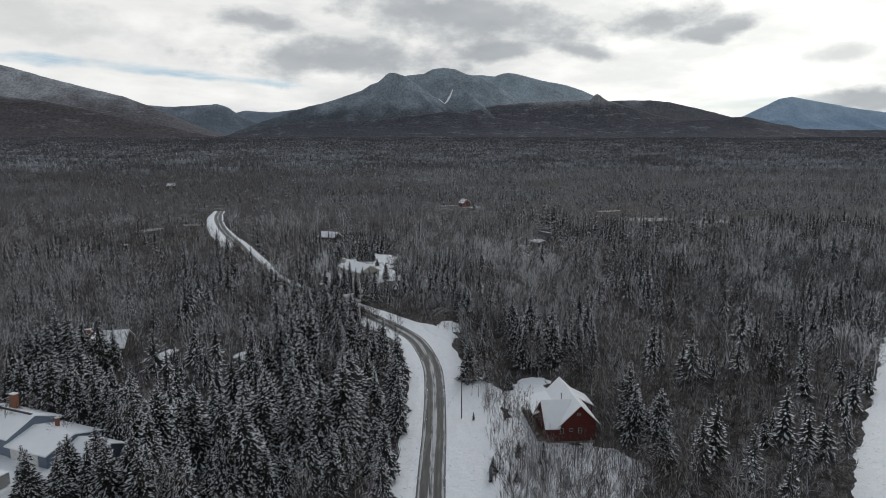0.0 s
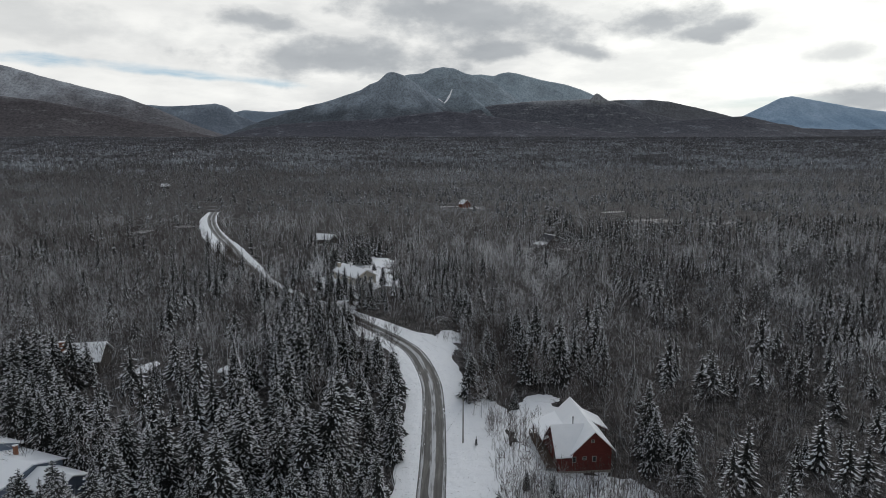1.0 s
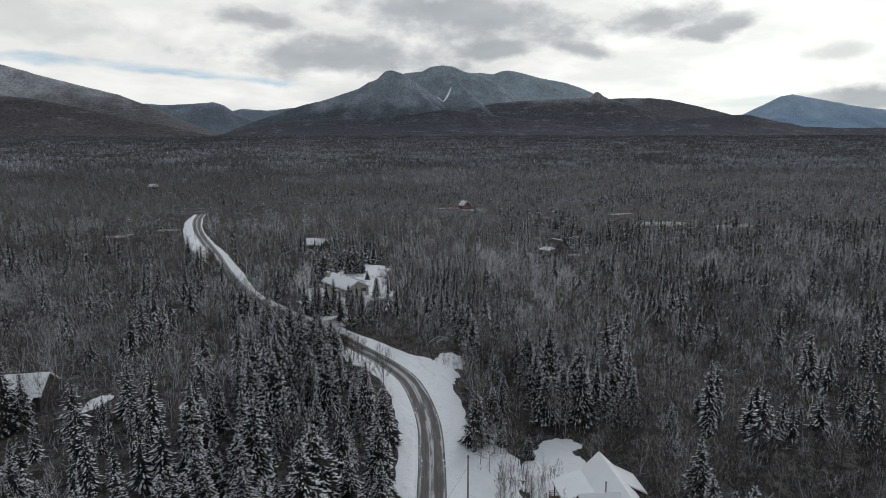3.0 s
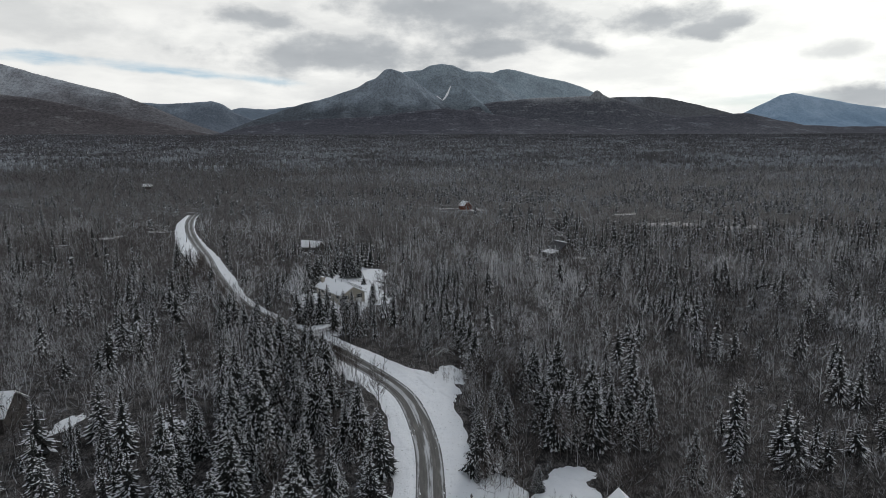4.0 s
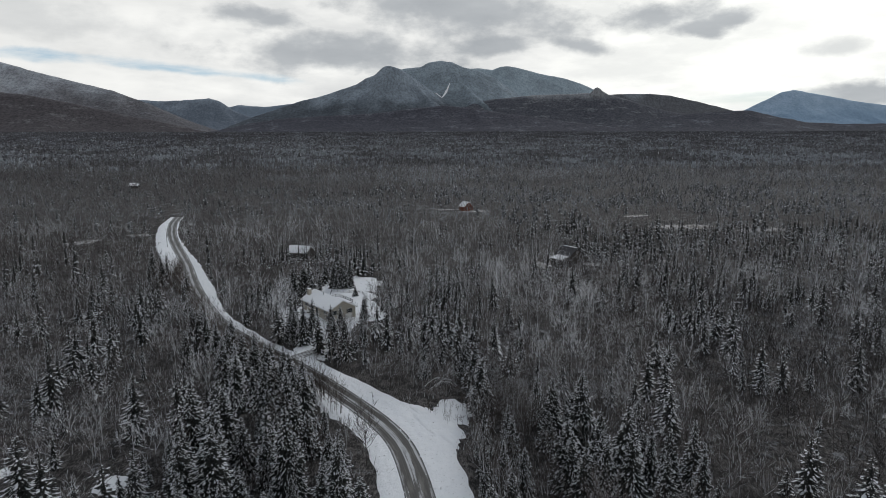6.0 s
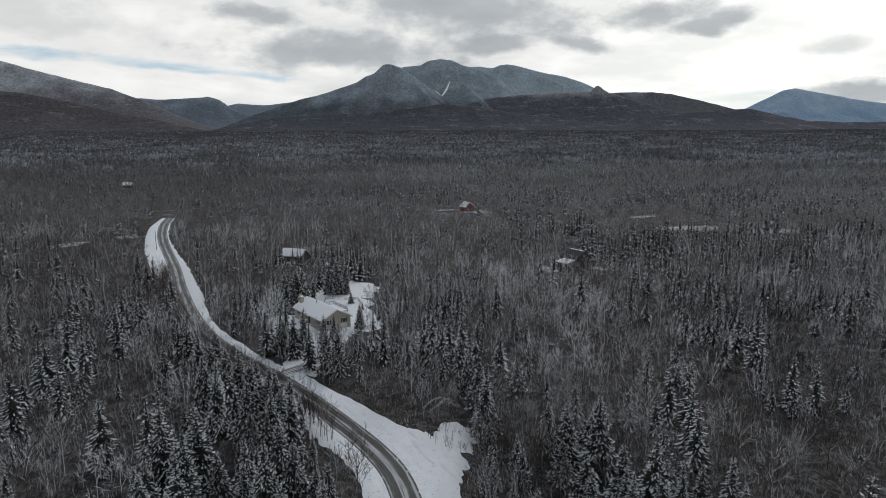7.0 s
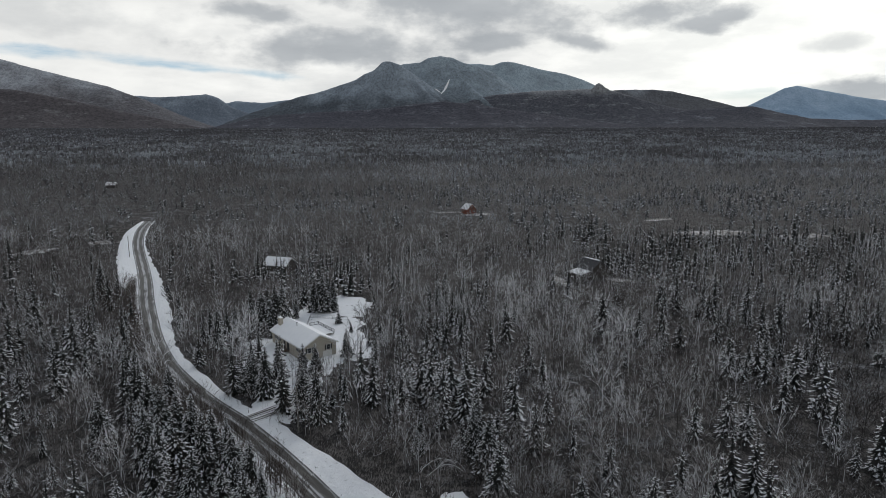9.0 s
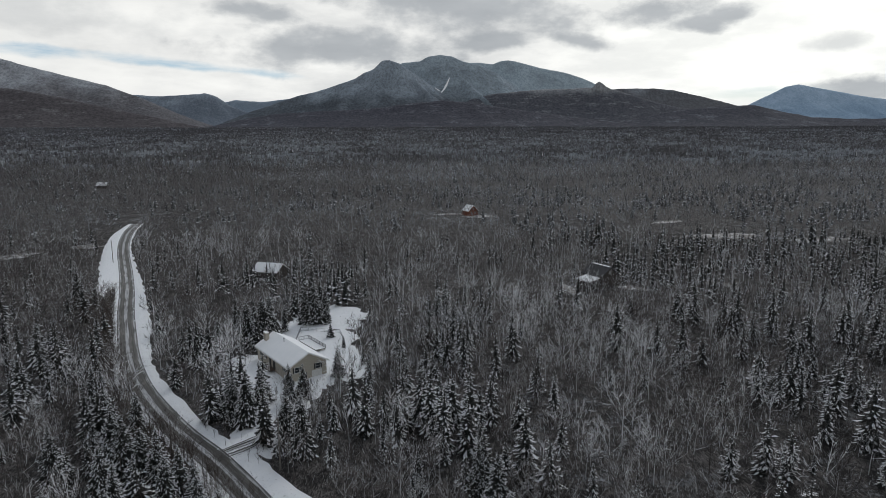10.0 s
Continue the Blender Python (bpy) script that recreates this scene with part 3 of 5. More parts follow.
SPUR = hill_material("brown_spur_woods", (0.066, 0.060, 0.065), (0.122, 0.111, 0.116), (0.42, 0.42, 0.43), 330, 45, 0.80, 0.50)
DISTANT = hill_material("haze_tinted_hill_woods", (0.18, 0.22, 0.27), (0.23, 0.28, 0.335), (0.48, 0.56, 0.64), 380, 60, 0.8)
NEARBLUE = hill_material("haze_tinted_gap_woods", (0.130, 0.155, 0.190), (0.190, 0.220, 0.262), (0.46, 0.53, 0.60), 370, 70, 0.8)
BLUE = hill_material("haze_tinted_snowy_mountain", (0.215, 0.315, 0.43), (0.285, 0.395, 0.52), (0.50, 0.62, 0.75), 340, 70, 0.8)


SNOWFIELDS = [([(-30, 4190), (-12, 4160), (2, 4145)], 15), ([(10, 4150), (34, 4190), (52, 4235), (66, 4270)], 7)]


def build_mountains():
    shoulder = [(-1445, 4150, 168), (-1215, 4150, 253), (-911, 4150, 352), (-723, 4150, 399), (-536, 4150, 461), (-479, 4150, 497), (-423, 4150, 515), (-366, 4150, 566), (-350, 4150, 574), (-318, 4150, 573), (-296, 4150, 568), (-256, 4150, 556),
                (-182, 4150, 506), (-89, 4150, 441), (22, 4150, 366), (172, 4150, 296), (323, 4150, 230)]
    summit = [(-733, 4420, 332), (-332, 4420, 564), (-245, 4420, 591), (-134, 4420, 602), (-75, 4420, 633), (4, 4420, 644), (83, 4420, 633), (162, 4420, 598), (261, 4420, 575), (380, 4420, 526), (500, 4420, 441),
              (621, 4420, 371), (783, 4420, 274)]
    rear = [(-17, 4700, 596), (193, 4700, 624), (298, 4700, 624), (382, 4700, 612), (436, 4700, 632), (487, 4700, 641), (550, 4700, 632), (740, 4700, 584), (909, 4700, 555), (1036, 4700, 514), (1131, 4700, 473),
            (1273, 4700, 391), (1468, 4700, 308)]
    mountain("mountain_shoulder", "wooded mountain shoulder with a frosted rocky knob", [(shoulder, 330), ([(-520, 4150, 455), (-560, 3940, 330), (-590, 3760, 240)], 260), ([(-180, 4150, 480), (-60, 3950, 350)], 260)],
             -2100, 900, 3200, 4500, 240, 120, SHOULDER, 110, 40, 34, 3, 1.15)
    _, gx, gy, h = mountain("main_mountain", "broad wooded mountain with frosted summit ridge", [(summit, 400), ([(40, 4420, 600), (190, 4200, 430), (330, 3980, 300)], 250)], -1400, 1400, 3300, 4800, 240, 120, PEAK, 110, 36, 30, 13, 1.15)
    mountain("rear_summit", "frosted rear summit tinted pale with painted haze", [(rear, 420)], -700, 1900, 3900, 4990, 180, 80, REAR, 110, 40, 36, 93, 1.15)
    mountain("back_ridge", "low grey wooded ridge behind the knoll", [([(925, 4360, 397), (1101, 4360, 413), (1277, 4360, 420), (1434, 4360, 420), (1571, 4360, 409), (1710, 4360, 378), (1870, 4360, 340), (1990, 4360, 309),
              (2149, 4360, 282), (2428, 4360, 244)], 330)], 500, 3000, 3700, 4700, 180, 70, BACK, 110, 30, 30, 23)
    mountain("knoll_ridge", "dark wooded ridge with a frosted level top", [([(200, 4080, 330), (352, 4080, 361), (572, 4080, 383), (792, 4080, 390), (938, 4080, 398), (1104, 4080, 383), (1234, 4080, 343), (1383, 4080, 300),
              (1533, 4080, 268), (1683, 4080, 225)], 300)], -100, 2100, 3300, 4500, 200, 90, KNOLL, 105, 30, 30, 29, 1.2)
    mountain("rocky_knob", "small dark rocky knob on the ridge", [([(930, 4060, 380), (962, 4060, 402), (980, 4060, 424), (995, 4060, 430), (1012, 4060, 421), (1034, 4060, 402), (1075, 4060, 382)], 130)], 850, 1200, 3950, 4200, 80, 60, KNOLL, 105, 10, 12, 103)
    mountain("foothill", "dark leafless wooded foothill with streaks of snow", [([(-1500, 3560, 120), (-1239, 3560, 153), (-1076, 3560, 191), (-914, 3560, 214), (-720, 3560, 228), (-462, 3560, 240), (-269, 3560, 258), (-141, 3560, 276),
              (19, 3560, 288), (180, 3560, 276), (373, 3560, 245), (566, 3560, 219), (760, 3560, 194), (954, 3560, 172), (1300, 3560, 125)], 420)], -2600, 2000, 2700, 4200, 220, 80, FOOT, 95, 34, 34, 33)
    mountain("right_foothill", "dark leafless wooded foothill", [([(900, 3760, 140), (1008, 3760, 168), (1143, 3760, 198), (1379, 3760, 245), (1615, 3760, 265), (1818, 3760, 272), (1922, 3760, 250), (2026, 3760, 224), (2164, 3760, 202),
              (2369, 3760, 192), (2668, 3760, 194), (3400, 3760, 190)], 420)], 500, 4200, 2900, 4300, 180, 70, LOW, 100, 22, 24, 43)
    mountain("left_range", "long brown wooded mountainside with frosted top", [([(-3900, 3660, 820), (-2949, 3660, 662), (-2488, 3660, 549), (-2178, 3660, 460), (-1865, 3660, 385), (-1678, 3660, 316), (-1461, 3660, 189), (-1250, 3660, 110)], 480)],
             -4600, -900, 2700, 4300, 220, 90, FLANK, 90, 60, 50, 53, 1.1)
    mountain("left_spur", "dark brown wooded spur below the long mountainside", [([(-3100, 3250, 440), (-2286, 3250, 351), (-2114, 3250, 331), (-1912, 3250, 297), (-1712, 3250, 251), (-1539, 3250, 214), (-1365, 3250, 180), (-1220, 3250, 145), (-1000, 3250, 110)], 330)],
             -3700, -700, 2500, 3800, 200, 80, SPUR, 90, 34, 30, 59, 1.1)
    mountain("near_hills", "wooded hills in the valley gap, tinted blue-grey with painted haze", [([(-2900, 4560, 440), (-2250, 4560, 404), (-1960, 4560, 390), (-1760, 4560, 398), (-1640, 4560, 408), (-1560, 4560, 385), (-1470, 4560, 320), (-1250, 4560, 240), (-1000, 4560, 180)], 300)],
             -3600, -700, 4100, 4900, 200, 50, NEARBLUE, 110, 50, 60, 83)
    mountain("distant_hills", "wooded hills tinted blue with painted haze", [([(-2300, 4760, 330), (-1620, 4760, 345), (-1500, 4760, 372), (-1308, 4760, 357), (-1130, 4760, 378), (-1011, 4760, 395), (-700, 4760, 330)], 380)],
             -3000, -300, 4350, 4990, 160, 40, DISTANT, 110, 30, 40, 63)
    mountain("blue_mountain", "distant snow-dusted mountain tinted pale blue with painted haze", [([(2000, 4740, 240), (2210, 4740, 300), (2414, 4740, 398), (2536, 4740, 459), (2627, 4740, 476), (2791, 4740, 447), (3051, 4740, 398), (3344, 4740, 361), (3698, 4740, 320), (4300, 4740, 240)], 420),
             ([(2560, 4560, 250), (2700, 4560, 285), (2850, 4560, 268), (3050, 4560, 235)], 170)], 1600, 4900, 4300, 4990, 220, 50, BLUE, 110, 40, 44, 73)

    # Snowfield below the summit: a patch and a chute that lead up the slope
    def slope(px, py):
        i = np.clip(((px + 1400) / 2800 * 239), 0, 238.999)
        j = np.clip(((py - 3300) / 1500 * 119), 0, 118.999)
        i0, j0 = i.astype(int), j.astype(int)
        u, v = i - i0, j - j0
        return (h[j0, i0] * (1 - u) + h[j0, i0 + 1] * u) * (1 - v) + (h[j0 + 1, i0] * (1 - u) + h[j0 + 1, i0 + 1] * u) * v
    for line, width in (SNOWFIELDS):
        p = spline(line, 12.0)
        n = len(p)
        t = np.linspace(0, 1, n)
        half = width * (0.25 + 0.75 * np.sin(np.pi * np.clip(t * 0.9 + 0.08, 0, 1))) * (0.7 + 0.6 * fractal(t * 9, t * 0 + 3.3, 3, 5))
        cols = 5
        o = np.linspace(-1, 1, cols)[None, :]
        x, y = p[:, :1] + half[:, None] * o, np.repeat(p[:, 1:], cols, 1)
        z = slope(x.ravel(), y.ravel()) + 9
        me = mesh_of("snowfield", np.stack([x.ravel(), y.ravel(), z], 1), grid_faces(n, cols), [SNOW], smooth=True)
        tagged(new("snowfield", me), "bright snow patch on an open slide", "snowfield", kind="structure")
    return gx, gy, h


# ---- trees ----
class Soup:
    """Collects loose triangles."""

    def __init__(self):
        self.v, self.f = [], []

    def tri(self, a, b, c):
        i = len(self.v)
        self.v += [a, b, c]
        self.f.append((i, i + 1, i + 2))

    def fan(self, pts, faces):
        i = len(self.v)
        self.v += pts
        self.f += [tuple(i + k for k in t) for t in faces]

    def tube(self, p, q, r0, r1, sides=4):
        p, q = np.array(p, float), np.array(q, float)
        d = (q - p) / np.linalg.norm(q - p)
        s = np.cross(d, (0, 0, 1.0) if abs(d[2]) < 0.9 else (1.0, 0, 0))
        s /= np.linalg.norm(s)
        t = np.cross(d, s)
        i = len(self.v)
        for c, r in ((p, r0), (q, r1)):
            for k in range(sides):
                a = 2 * math.pi * k / sides
                self.v.append(c + (s * math.cos(a) + t * math.sin(a)) * r)
        for k in range(sides):
            m = (k + 1) % sides
            self.f += [(i + k, i + m, i + sides + m), (i + k, i + sides + m, i + sides + k)]

    def arrays(self):
        return np.array(self.v, float).reshape(-1, 3), np.array(self.f, int).reshape(-1, 3)


def conifer(rng, height, spread, tiers, around, detail, bare=0.03, load=1.0):
    """Trunk, needles and snow of a spruce: a dense core, whorls of drooping boughs, clumps of snow along them."""
    trunk, green, white = Soup(), Soup(), Soup()
    lean = rng.normal(0, 0.012, 2)
    up = np.array((0, 0, 1.0))
    trunk.tube((0, 0, -0.3), (lean[0] * height, lean[1] * height, height * 0.97), 0.012 * height + 0.03, 0.015, 5 if detail == 2 else 3)

    def axis(z):
        return np.array((lean[0] * z, lean[1] * z, z))

    # Core
    n = 6 if detail else 4
    ring = [axis(height * (bare + 0.03)) + np.array((math.cos(6.283 * k / n), math.sin(6.283 * k / n), 0)) * spread * rng.uniform(0.36, 0.52) for k in range(n)]
    green.fan(ring + [axis(height * 0.90)], [(k, (k + 1) % n, n) for k in range(n)])
    lump = rng.uniform(0, 6.28, 3)

    def clump(at, way, across, length, width, thick):
        """A pad of snow that bends over the bough: two faces folded along its middle."""
        mid = at + way * length * 0.55
        white.fan([at, mid + across * width - up * thick, at + way * length, mid - across * width - up * thick], [(0, 1, 2), (0, 2, 3)])

    for i in range(tiers):
        f = (i + 0.5) / tiers
        wave = 1 + 0.12 * math.sin(9 * f + lump[0])
        reach = spread * (1 - f) ** 0.84 * (1.0 if f > 0.08 else 0.85) * wave + 0.12
        turn = rng.uniform(0, 6.28)
        n = around if f < 0.55 else max(4, around - 2)
        for k in range(n):
            a = turn + 6.283 * (k + rng.uniform(-0.4, 0.4)) / n
            L = reach * rng.uniform(0.70, 1.16) * (1 + 0.12 * math.sin(2 * a + lump[1]))
            out = np.array((math.cos(a), math.sin(a), 0.0))
            side = np.array((-out[1], out[0], 0.0))
            z = height * (bare + (1 - bare) * min(0.98, max(0.0, f + rng.uniform(-1.0, 1.0) / tiers))) + 0.1
            sag = 0.52 - 0.60 * f + rng.uniform(-0.10, 0.10)
            o = axis(z) + out * 0.15 * L + up * 0.06 * L
            tip = axis(z) + out * L - up * sag * L
            mid = o * 0.45 + tip * 0.55 - up * 0.06 * L
            way = (tip - mid) / np.linalg.norm(tip - mid)
            wd = (L * rng.uniform(0.15, 0.24) + 0.08) * (0.9 if detail == 2 else 1.2 if detail else 1.6)
            droop = up * 0.16 * L
            if detail:
                green.fan([o, mid + side * wd - droop, tip, mid - side * wd - droop], [(0, 1, 2), (0, 2, 3)])
            else:
                green.tri(o + side * wd * 0.5, o - side * wd * 0.5 - droop, tip)
            if detail == 2:
                for sgn in (rng.choice((-1, 1)),):
                    u = rng.uniform(0.5, 0.9)
                    b0 = mid * u + tip * (1 - u)
                    b1 = b0 + side * sgn * wd * rng.uniform(1.2, 1.9) + out * 0.20 * L - up * 0.26 * L
                    green.tri(b0 - out * 0.08 * L, b0 + out * 0.08 * L, b1)
            if rng.random() > 0.9 * load:
                continue
            lift = up * (0.04 + 0.015 * L)
            if detail == 2:
                for t, j in ((0.35, rng.normal(0, 0.4)), (0.58, rng.choice((-0.8, 0.8))), (0.75, rng.normal(0, 0.3))):
                    if rng.random() < 0.86:
                        at = (o * (1 - 2 * t) + mid * 2 * t if t < 0.5 else mid * (2 - 2 * t) + tip * (2 * t - 1)) + side * j * wd * 0.7 + lift - droop * abs(j) * 0.5
                        aim = way + side * (0.75 * j + rng.normal(0, 0.2)) - up * rng.uniform(0.0, 0.2)
                        clump(at, aim / np.linalg.norm(aim), side, L * rng.uniform(0.20, 0.36) + 0.08, L * rng.uniform(0.035, 0.07) + 0.035, 0.05 + 0.04 * L)
                if rng.random() < 0.3:
                    sgn = rng.choice((-1, 1))
                    r0 = mid + side * sgn * wd * 0.5 + lift - droop * 0.4
                    white.tri(r0, r0 + out * 0.10 * L + up * 0.02, r0 + side * sgn * wd * 0.9 + out * 0.16 * L - up * 0.2 * L)
            elif detail:
                j = rng.normal(0, 0.45)
                clump(mid * 0.8 + o * 0.2 + side * j * wd + lift, way + side * j * 0.5, side, L * rng.uniform(0.45, 0.75) + 0.14, L * rng.uniform(0.075, 0.13) + 0.065, 0.06 * L)
                if rng.random() < 0.5:
                    r0 = o * 0.6 + mid * 0.4 - side * np.sign(j) * wd * 0.5 + lift
                    hw = side * (0.06 + 0.06 * L)
                    white.tri(r0 - hw, r0 + hw, r0 + way * L * 0.4 - side * np.sign(j) * wd * 0.6)
            else:
                hw = side * wd * rng.uniform(0.45, 0.95)
                r0 = o * 0.3 + mid * 0.7 + lift * 2
                white.tri(r0 - hw, r0 + hw, tip + lift * 2)
    green.fan([axis(height * 0.88) + np.array((0.11 * math.cos(k), 0.11 * math.sin(k), 0)) for k in (0, 2.1, 4.2)] + [axis(height * 1.03)], [(0, 1, 3), (1, 2, 3), (2, 0, 3)])
    return trunk, green, white


def unit(v):
    return v / (np.linalg.norm(v) + 1e-9)


def hardwood(rng, height, spread, limbs, sprays, twigs, thick, detail):
    """Trunk and twigs of a leafless tree: ascending limbs that fork into sprays of fine twigs."""
    trunk, fine = Soup(), Soup()
    bend = rng.normal(0, 0.05, 2)
    lo = (0, 0.3, 0.6, 0.92)
    joints = [np.array((bend[0] * height * f ** 2, bend[1] * height * f ** 2, height * f - 0.3 * (f == 0))) for f in lo]
    r0 = 0.0055 * height + 0.025
    for (p, q), s in zip(zip(joints[:-1], joints[1:]), (1.0, 0.7, 0.42)):
        if detail == 2:
            trunk.tube(p, q, r0 * s, r0 * s * 0.66, 5)
        elif detail == 1:
            trunk.tube(p, q, r0 * s, r0 * s * 0.66, 3)
        else:
            trunk.tri(p - (r0 * s * 0.8, 0, 0), p + (r0 * s * 0.8, 0, 0), q)

    def sliver(b, d, length, width):
        s = unit(np.cross(d, rng.normal(0, 1, 3))) * width * 0.5
        fine.tri(b - s, b + s, b + d * length)

    for i in range(limbs):
        a = 2.4 * i + rng.uniform(-0.5, 0.5)
        out = np.array((math.cos(a), math.sin(a), 0.0))
        high = ((i + rng.uniform(0, 1)) / limbs) ** 0.8
        q = np.array((0, 0, height * (0.48 + 0.52 * high))) + out * spread * math.sqrt(max(0.04, 1 - (1.15 * high - 0.2) ** 2)) * rng.uniform(0.75, 1.15)
        f = 0.10 + (0.18 + 0.42 * high) * rng.uniform(0.6, 1.0)
        k = min(2, int(f / 0.3))
        g = (f - lo[k]) / (lo[k + 1] - lo[k])
        p = joints[k] * (1 - g) + joints[k + 1] * g
        q[:2] += joints[2][:2]
        L = np.linalg.norm(q - p)
        bow = p * 0.5 + q * 0.5 + out * 0.05 * L - np.array((0, 0, 0.05 * L)) + np.cross(out, (0, 0, 1)) * rng.normal(0, 0.05) * L
        sd = np.array((-out[1], out[0], 0.35)) * thick
        if detail == 2:
            fine.tube(p, bow, thick * 0.8, thick * 0.5, 3)
            fine.tube(bow, q, thick * 0.5, thick * 0.15, 3)
        elif detail == 1:
            fine.fan([p - sd * 0.6, p + sd * 0.6, bow - sd * 0.4, bow + sd * 0.4, q], [(0, 1, 3), (0, 3, 2), (2, 3, 4)])
        else:
            fine.tri(p - sd * 0.6, p + sd * 0.6, q)
        for j in range(sprays):
            t = 0.45 + 0.55 * (j + rng.uniform(0, 1)) / sprays
            b = p * (1 - 2 * t) + bow * 2 * t if t < 0.5 else bow * (2 - 2 * t) + q * (2 * t - 1)
            along = unit(bow - p) if t < 0.5 else unit(q - bow)
            d = unit(along + rng.normal(0, 0.30, 3))
            l = 0.34 * L * rng.uniform(0.6, 1.15) * (1.3 - 0.6 * t) + 0.3
            sliver(b, d, l, thick * 1.15)
            for _ in range(twigs):
                c = b + d * l * rng.uniform(0.15, 0.85)
                e = unit(d + rng.normal(0, 0.30, 3) + (0, 0, 0.06))
                sliver(c, e, l * rng.uniform(0.45, 0.95), thick * 1.1)
    return trunk, fine


def joined(pieces):
    """Several soups with a material number each, as corners, triangles, material numbers."""
    v, f, k, at = [], [], [], 0
    for soup, slot in pieces:
        a, b = soup.arrays()
        v.append(a), f.append(b + at), k.append(np.full(len(b), slot))
        at += len(a)
    return np.vstack(v), np.vstack(f), np.concatenate(k)


def scatter(name, label, category, templates, x, y, size, rng, mats, widen=0.0):
    """One mesh of many trees: templates turned, sized and set on the land."""
    z = land(x, y)
    pick = rng.integers(0, len(templates), len(x))
    turn = rng.uniform(0, 6.283, len(x))
    V, F, K, at = [], [], [], 0
    for t, (v, f, k) in enumerate(templates):
        m = np.where(pick == t)[0]
        if not len(m):
            continue
        c, s = np.cos(turn[m])[:, None], np.sin(turn[m])[:, None]
        sc = size[m][:, None]
        sw = sc * (1 + widen * rng.uniform(-1, 1, len(m))[:, None])
        px = (v[None, :, 0] * c - v[None, :, 1] * s) * sw + x[m][:, None]
        py = (v[None, :, 0] * s + v[None, :, 1] * c) * sw + y[m][:, None]
        pz = v[None, :, 2] * sc + z[m][:, None]
        V.append(np.stack([px, py, pz], 2).reshape(-1, 3))
        F.append((f[None] + (np.arange(len(m)) * len(v))[:, None, None]).reshape(-1, 3) + at)
        K.append(np.tile(k, len(m)))
        at += len(m) * len(v)
    me = mesh_of(name, np.vstack(V), np.vstack(F), mats, np.concatenate(K))
    return tagged(new(name, me), label, category, kind="stuff")


# Stands of spruce and fir: middle, radii, share of conifers
WEST_STANDS = [(-30, 122, 27, 36, 0.9), (-33, 165, 23, 26, 0.85), (-39.8, 204.3, 20, 22, 0.72), (-70, 104, 18, 12, 0.9), (-90, 143, 30, 13, 0.95), (-72, 152, 14, 16, 0.8), (-62, 138, 14, 22, 0.6), (-85.3, 211.0, 14, 16, 0.4), (-93.5, 235.6, 11, 16, 0.6),
    (-49.3, 229.9, 14, 22, 0.55), (-69.2, 222.4, 8, 18, 0.45), (-104.3, 278.1, 22, 20, 0.55), (-64.9, 237.4, 11, 15, 0.5), (-172.7, 320.1, 50, 30, 0.25)]
HOUSE_STANDS = [(-43.9, 254.8, 7, 9, 0.9), (-32.4, 238.3, 7, 9, 0.9), (-19.6, 248.4, 11, 10, 0.85), (1.0, 246.6, 10, 10, 0.85), (15.7, 238.3, 5, 14, 0.75), (-67.5, 289.3, 6, 13, 0.85), (-54.8, 303.3, 9, 13, 0.95), (-48.6, 367.8, 14, 16, 0.85),
    (-14.5, 279.9, 7, 10, 0.7), (2.9, 292.1, 7, 16, 0.8), (-3.9, 262.9, 12, 16, 0.4), (-14.4, 324.3, 8, 22, 0.3), (-42.6, 343.4, 18, 12, 0.9), (-65.6, 361.4, 14, 12, 0.8), (-88.6, 292.1, 7, 18, 0.8), (-100.5, 324.3, 5, 8, 0.9)]
EAST_STANDS = [(31, 172, 13, 8, 0.95), (23.9, 194.8, 5, 12, 0.6), (91.4, 302.4, 9, 10, 0.95), (63.6, 284.6, 9, 7, 0.9), (90.3, 264.7, 14, 10, 0.85), (81.6, 237.4, 5, 7, 0.9), (61.1, 231.8, 4, 6, 0.9), (72.1, 258.4, 5, 8, 0.9),
    (73, 117, 5, 7, 0.9), (92, 134, 6, 10, 0.85), (95.1, 214.8, 20, 6, 0.45), (123.6, 197.6, 9, 7, 0.6), (150.1, 204.3, 10, 8, 0.6), (125.2, 292.1, 22, 16, 0.5), (137.1, 246.6, 16, 10, 0.45), (110, 168, 8, 14, 0.35)]
FAR_STANDS = [(82.0, 371.3, 26, 12, 0.95), (102.0, 391.1, 34, 16, 0.95), (78.8, 436.3, 14, 18, 0.95), (158.2, 378.2, 40, 18, 0.55), (179.7, 345.1, 34, 14, 0.5), (207.0, 431.5, 110, 40, 0.7), (200.8, 485.9, 50, 30, 0.85), (97.3, 535.6, 220, 60, 0.6),
    (206.4, 573.4, 220, 100, 0.5), (77.4, 476.5, 90, 30, 0.6), (-15.8, 620.0, 190, 36, 0.5), (-268.1, 535.6, 100, 24, 0.25)]
STANDS = WEST_STANDS + HOUSE_STANDS + EAST_STANDS + FAR_STANDS


def conifer_share(x, y):
    share = 0.07 + 0.55 * np.clip((fractal(x / 20, y / 20, 3, 77) - 0.55) * 7, 0, 1) * np.clip((x + 60) / 60 + 0.35, 0.35, 1)
    for cx, cy, rx, ry, p in STANDS:
        d = np.hypot((x - cx) / rx, (y - cy) / ry) + 0.7 * (fractal(x / 16, y / 16, 2, 88) - 0.5)
        share = np.maximum(share, p * np.clip((1.15 - d) * 4, 0, 1))
    return np.where(y > 850, np.minimum(share, 0.45) * 0.6, share)


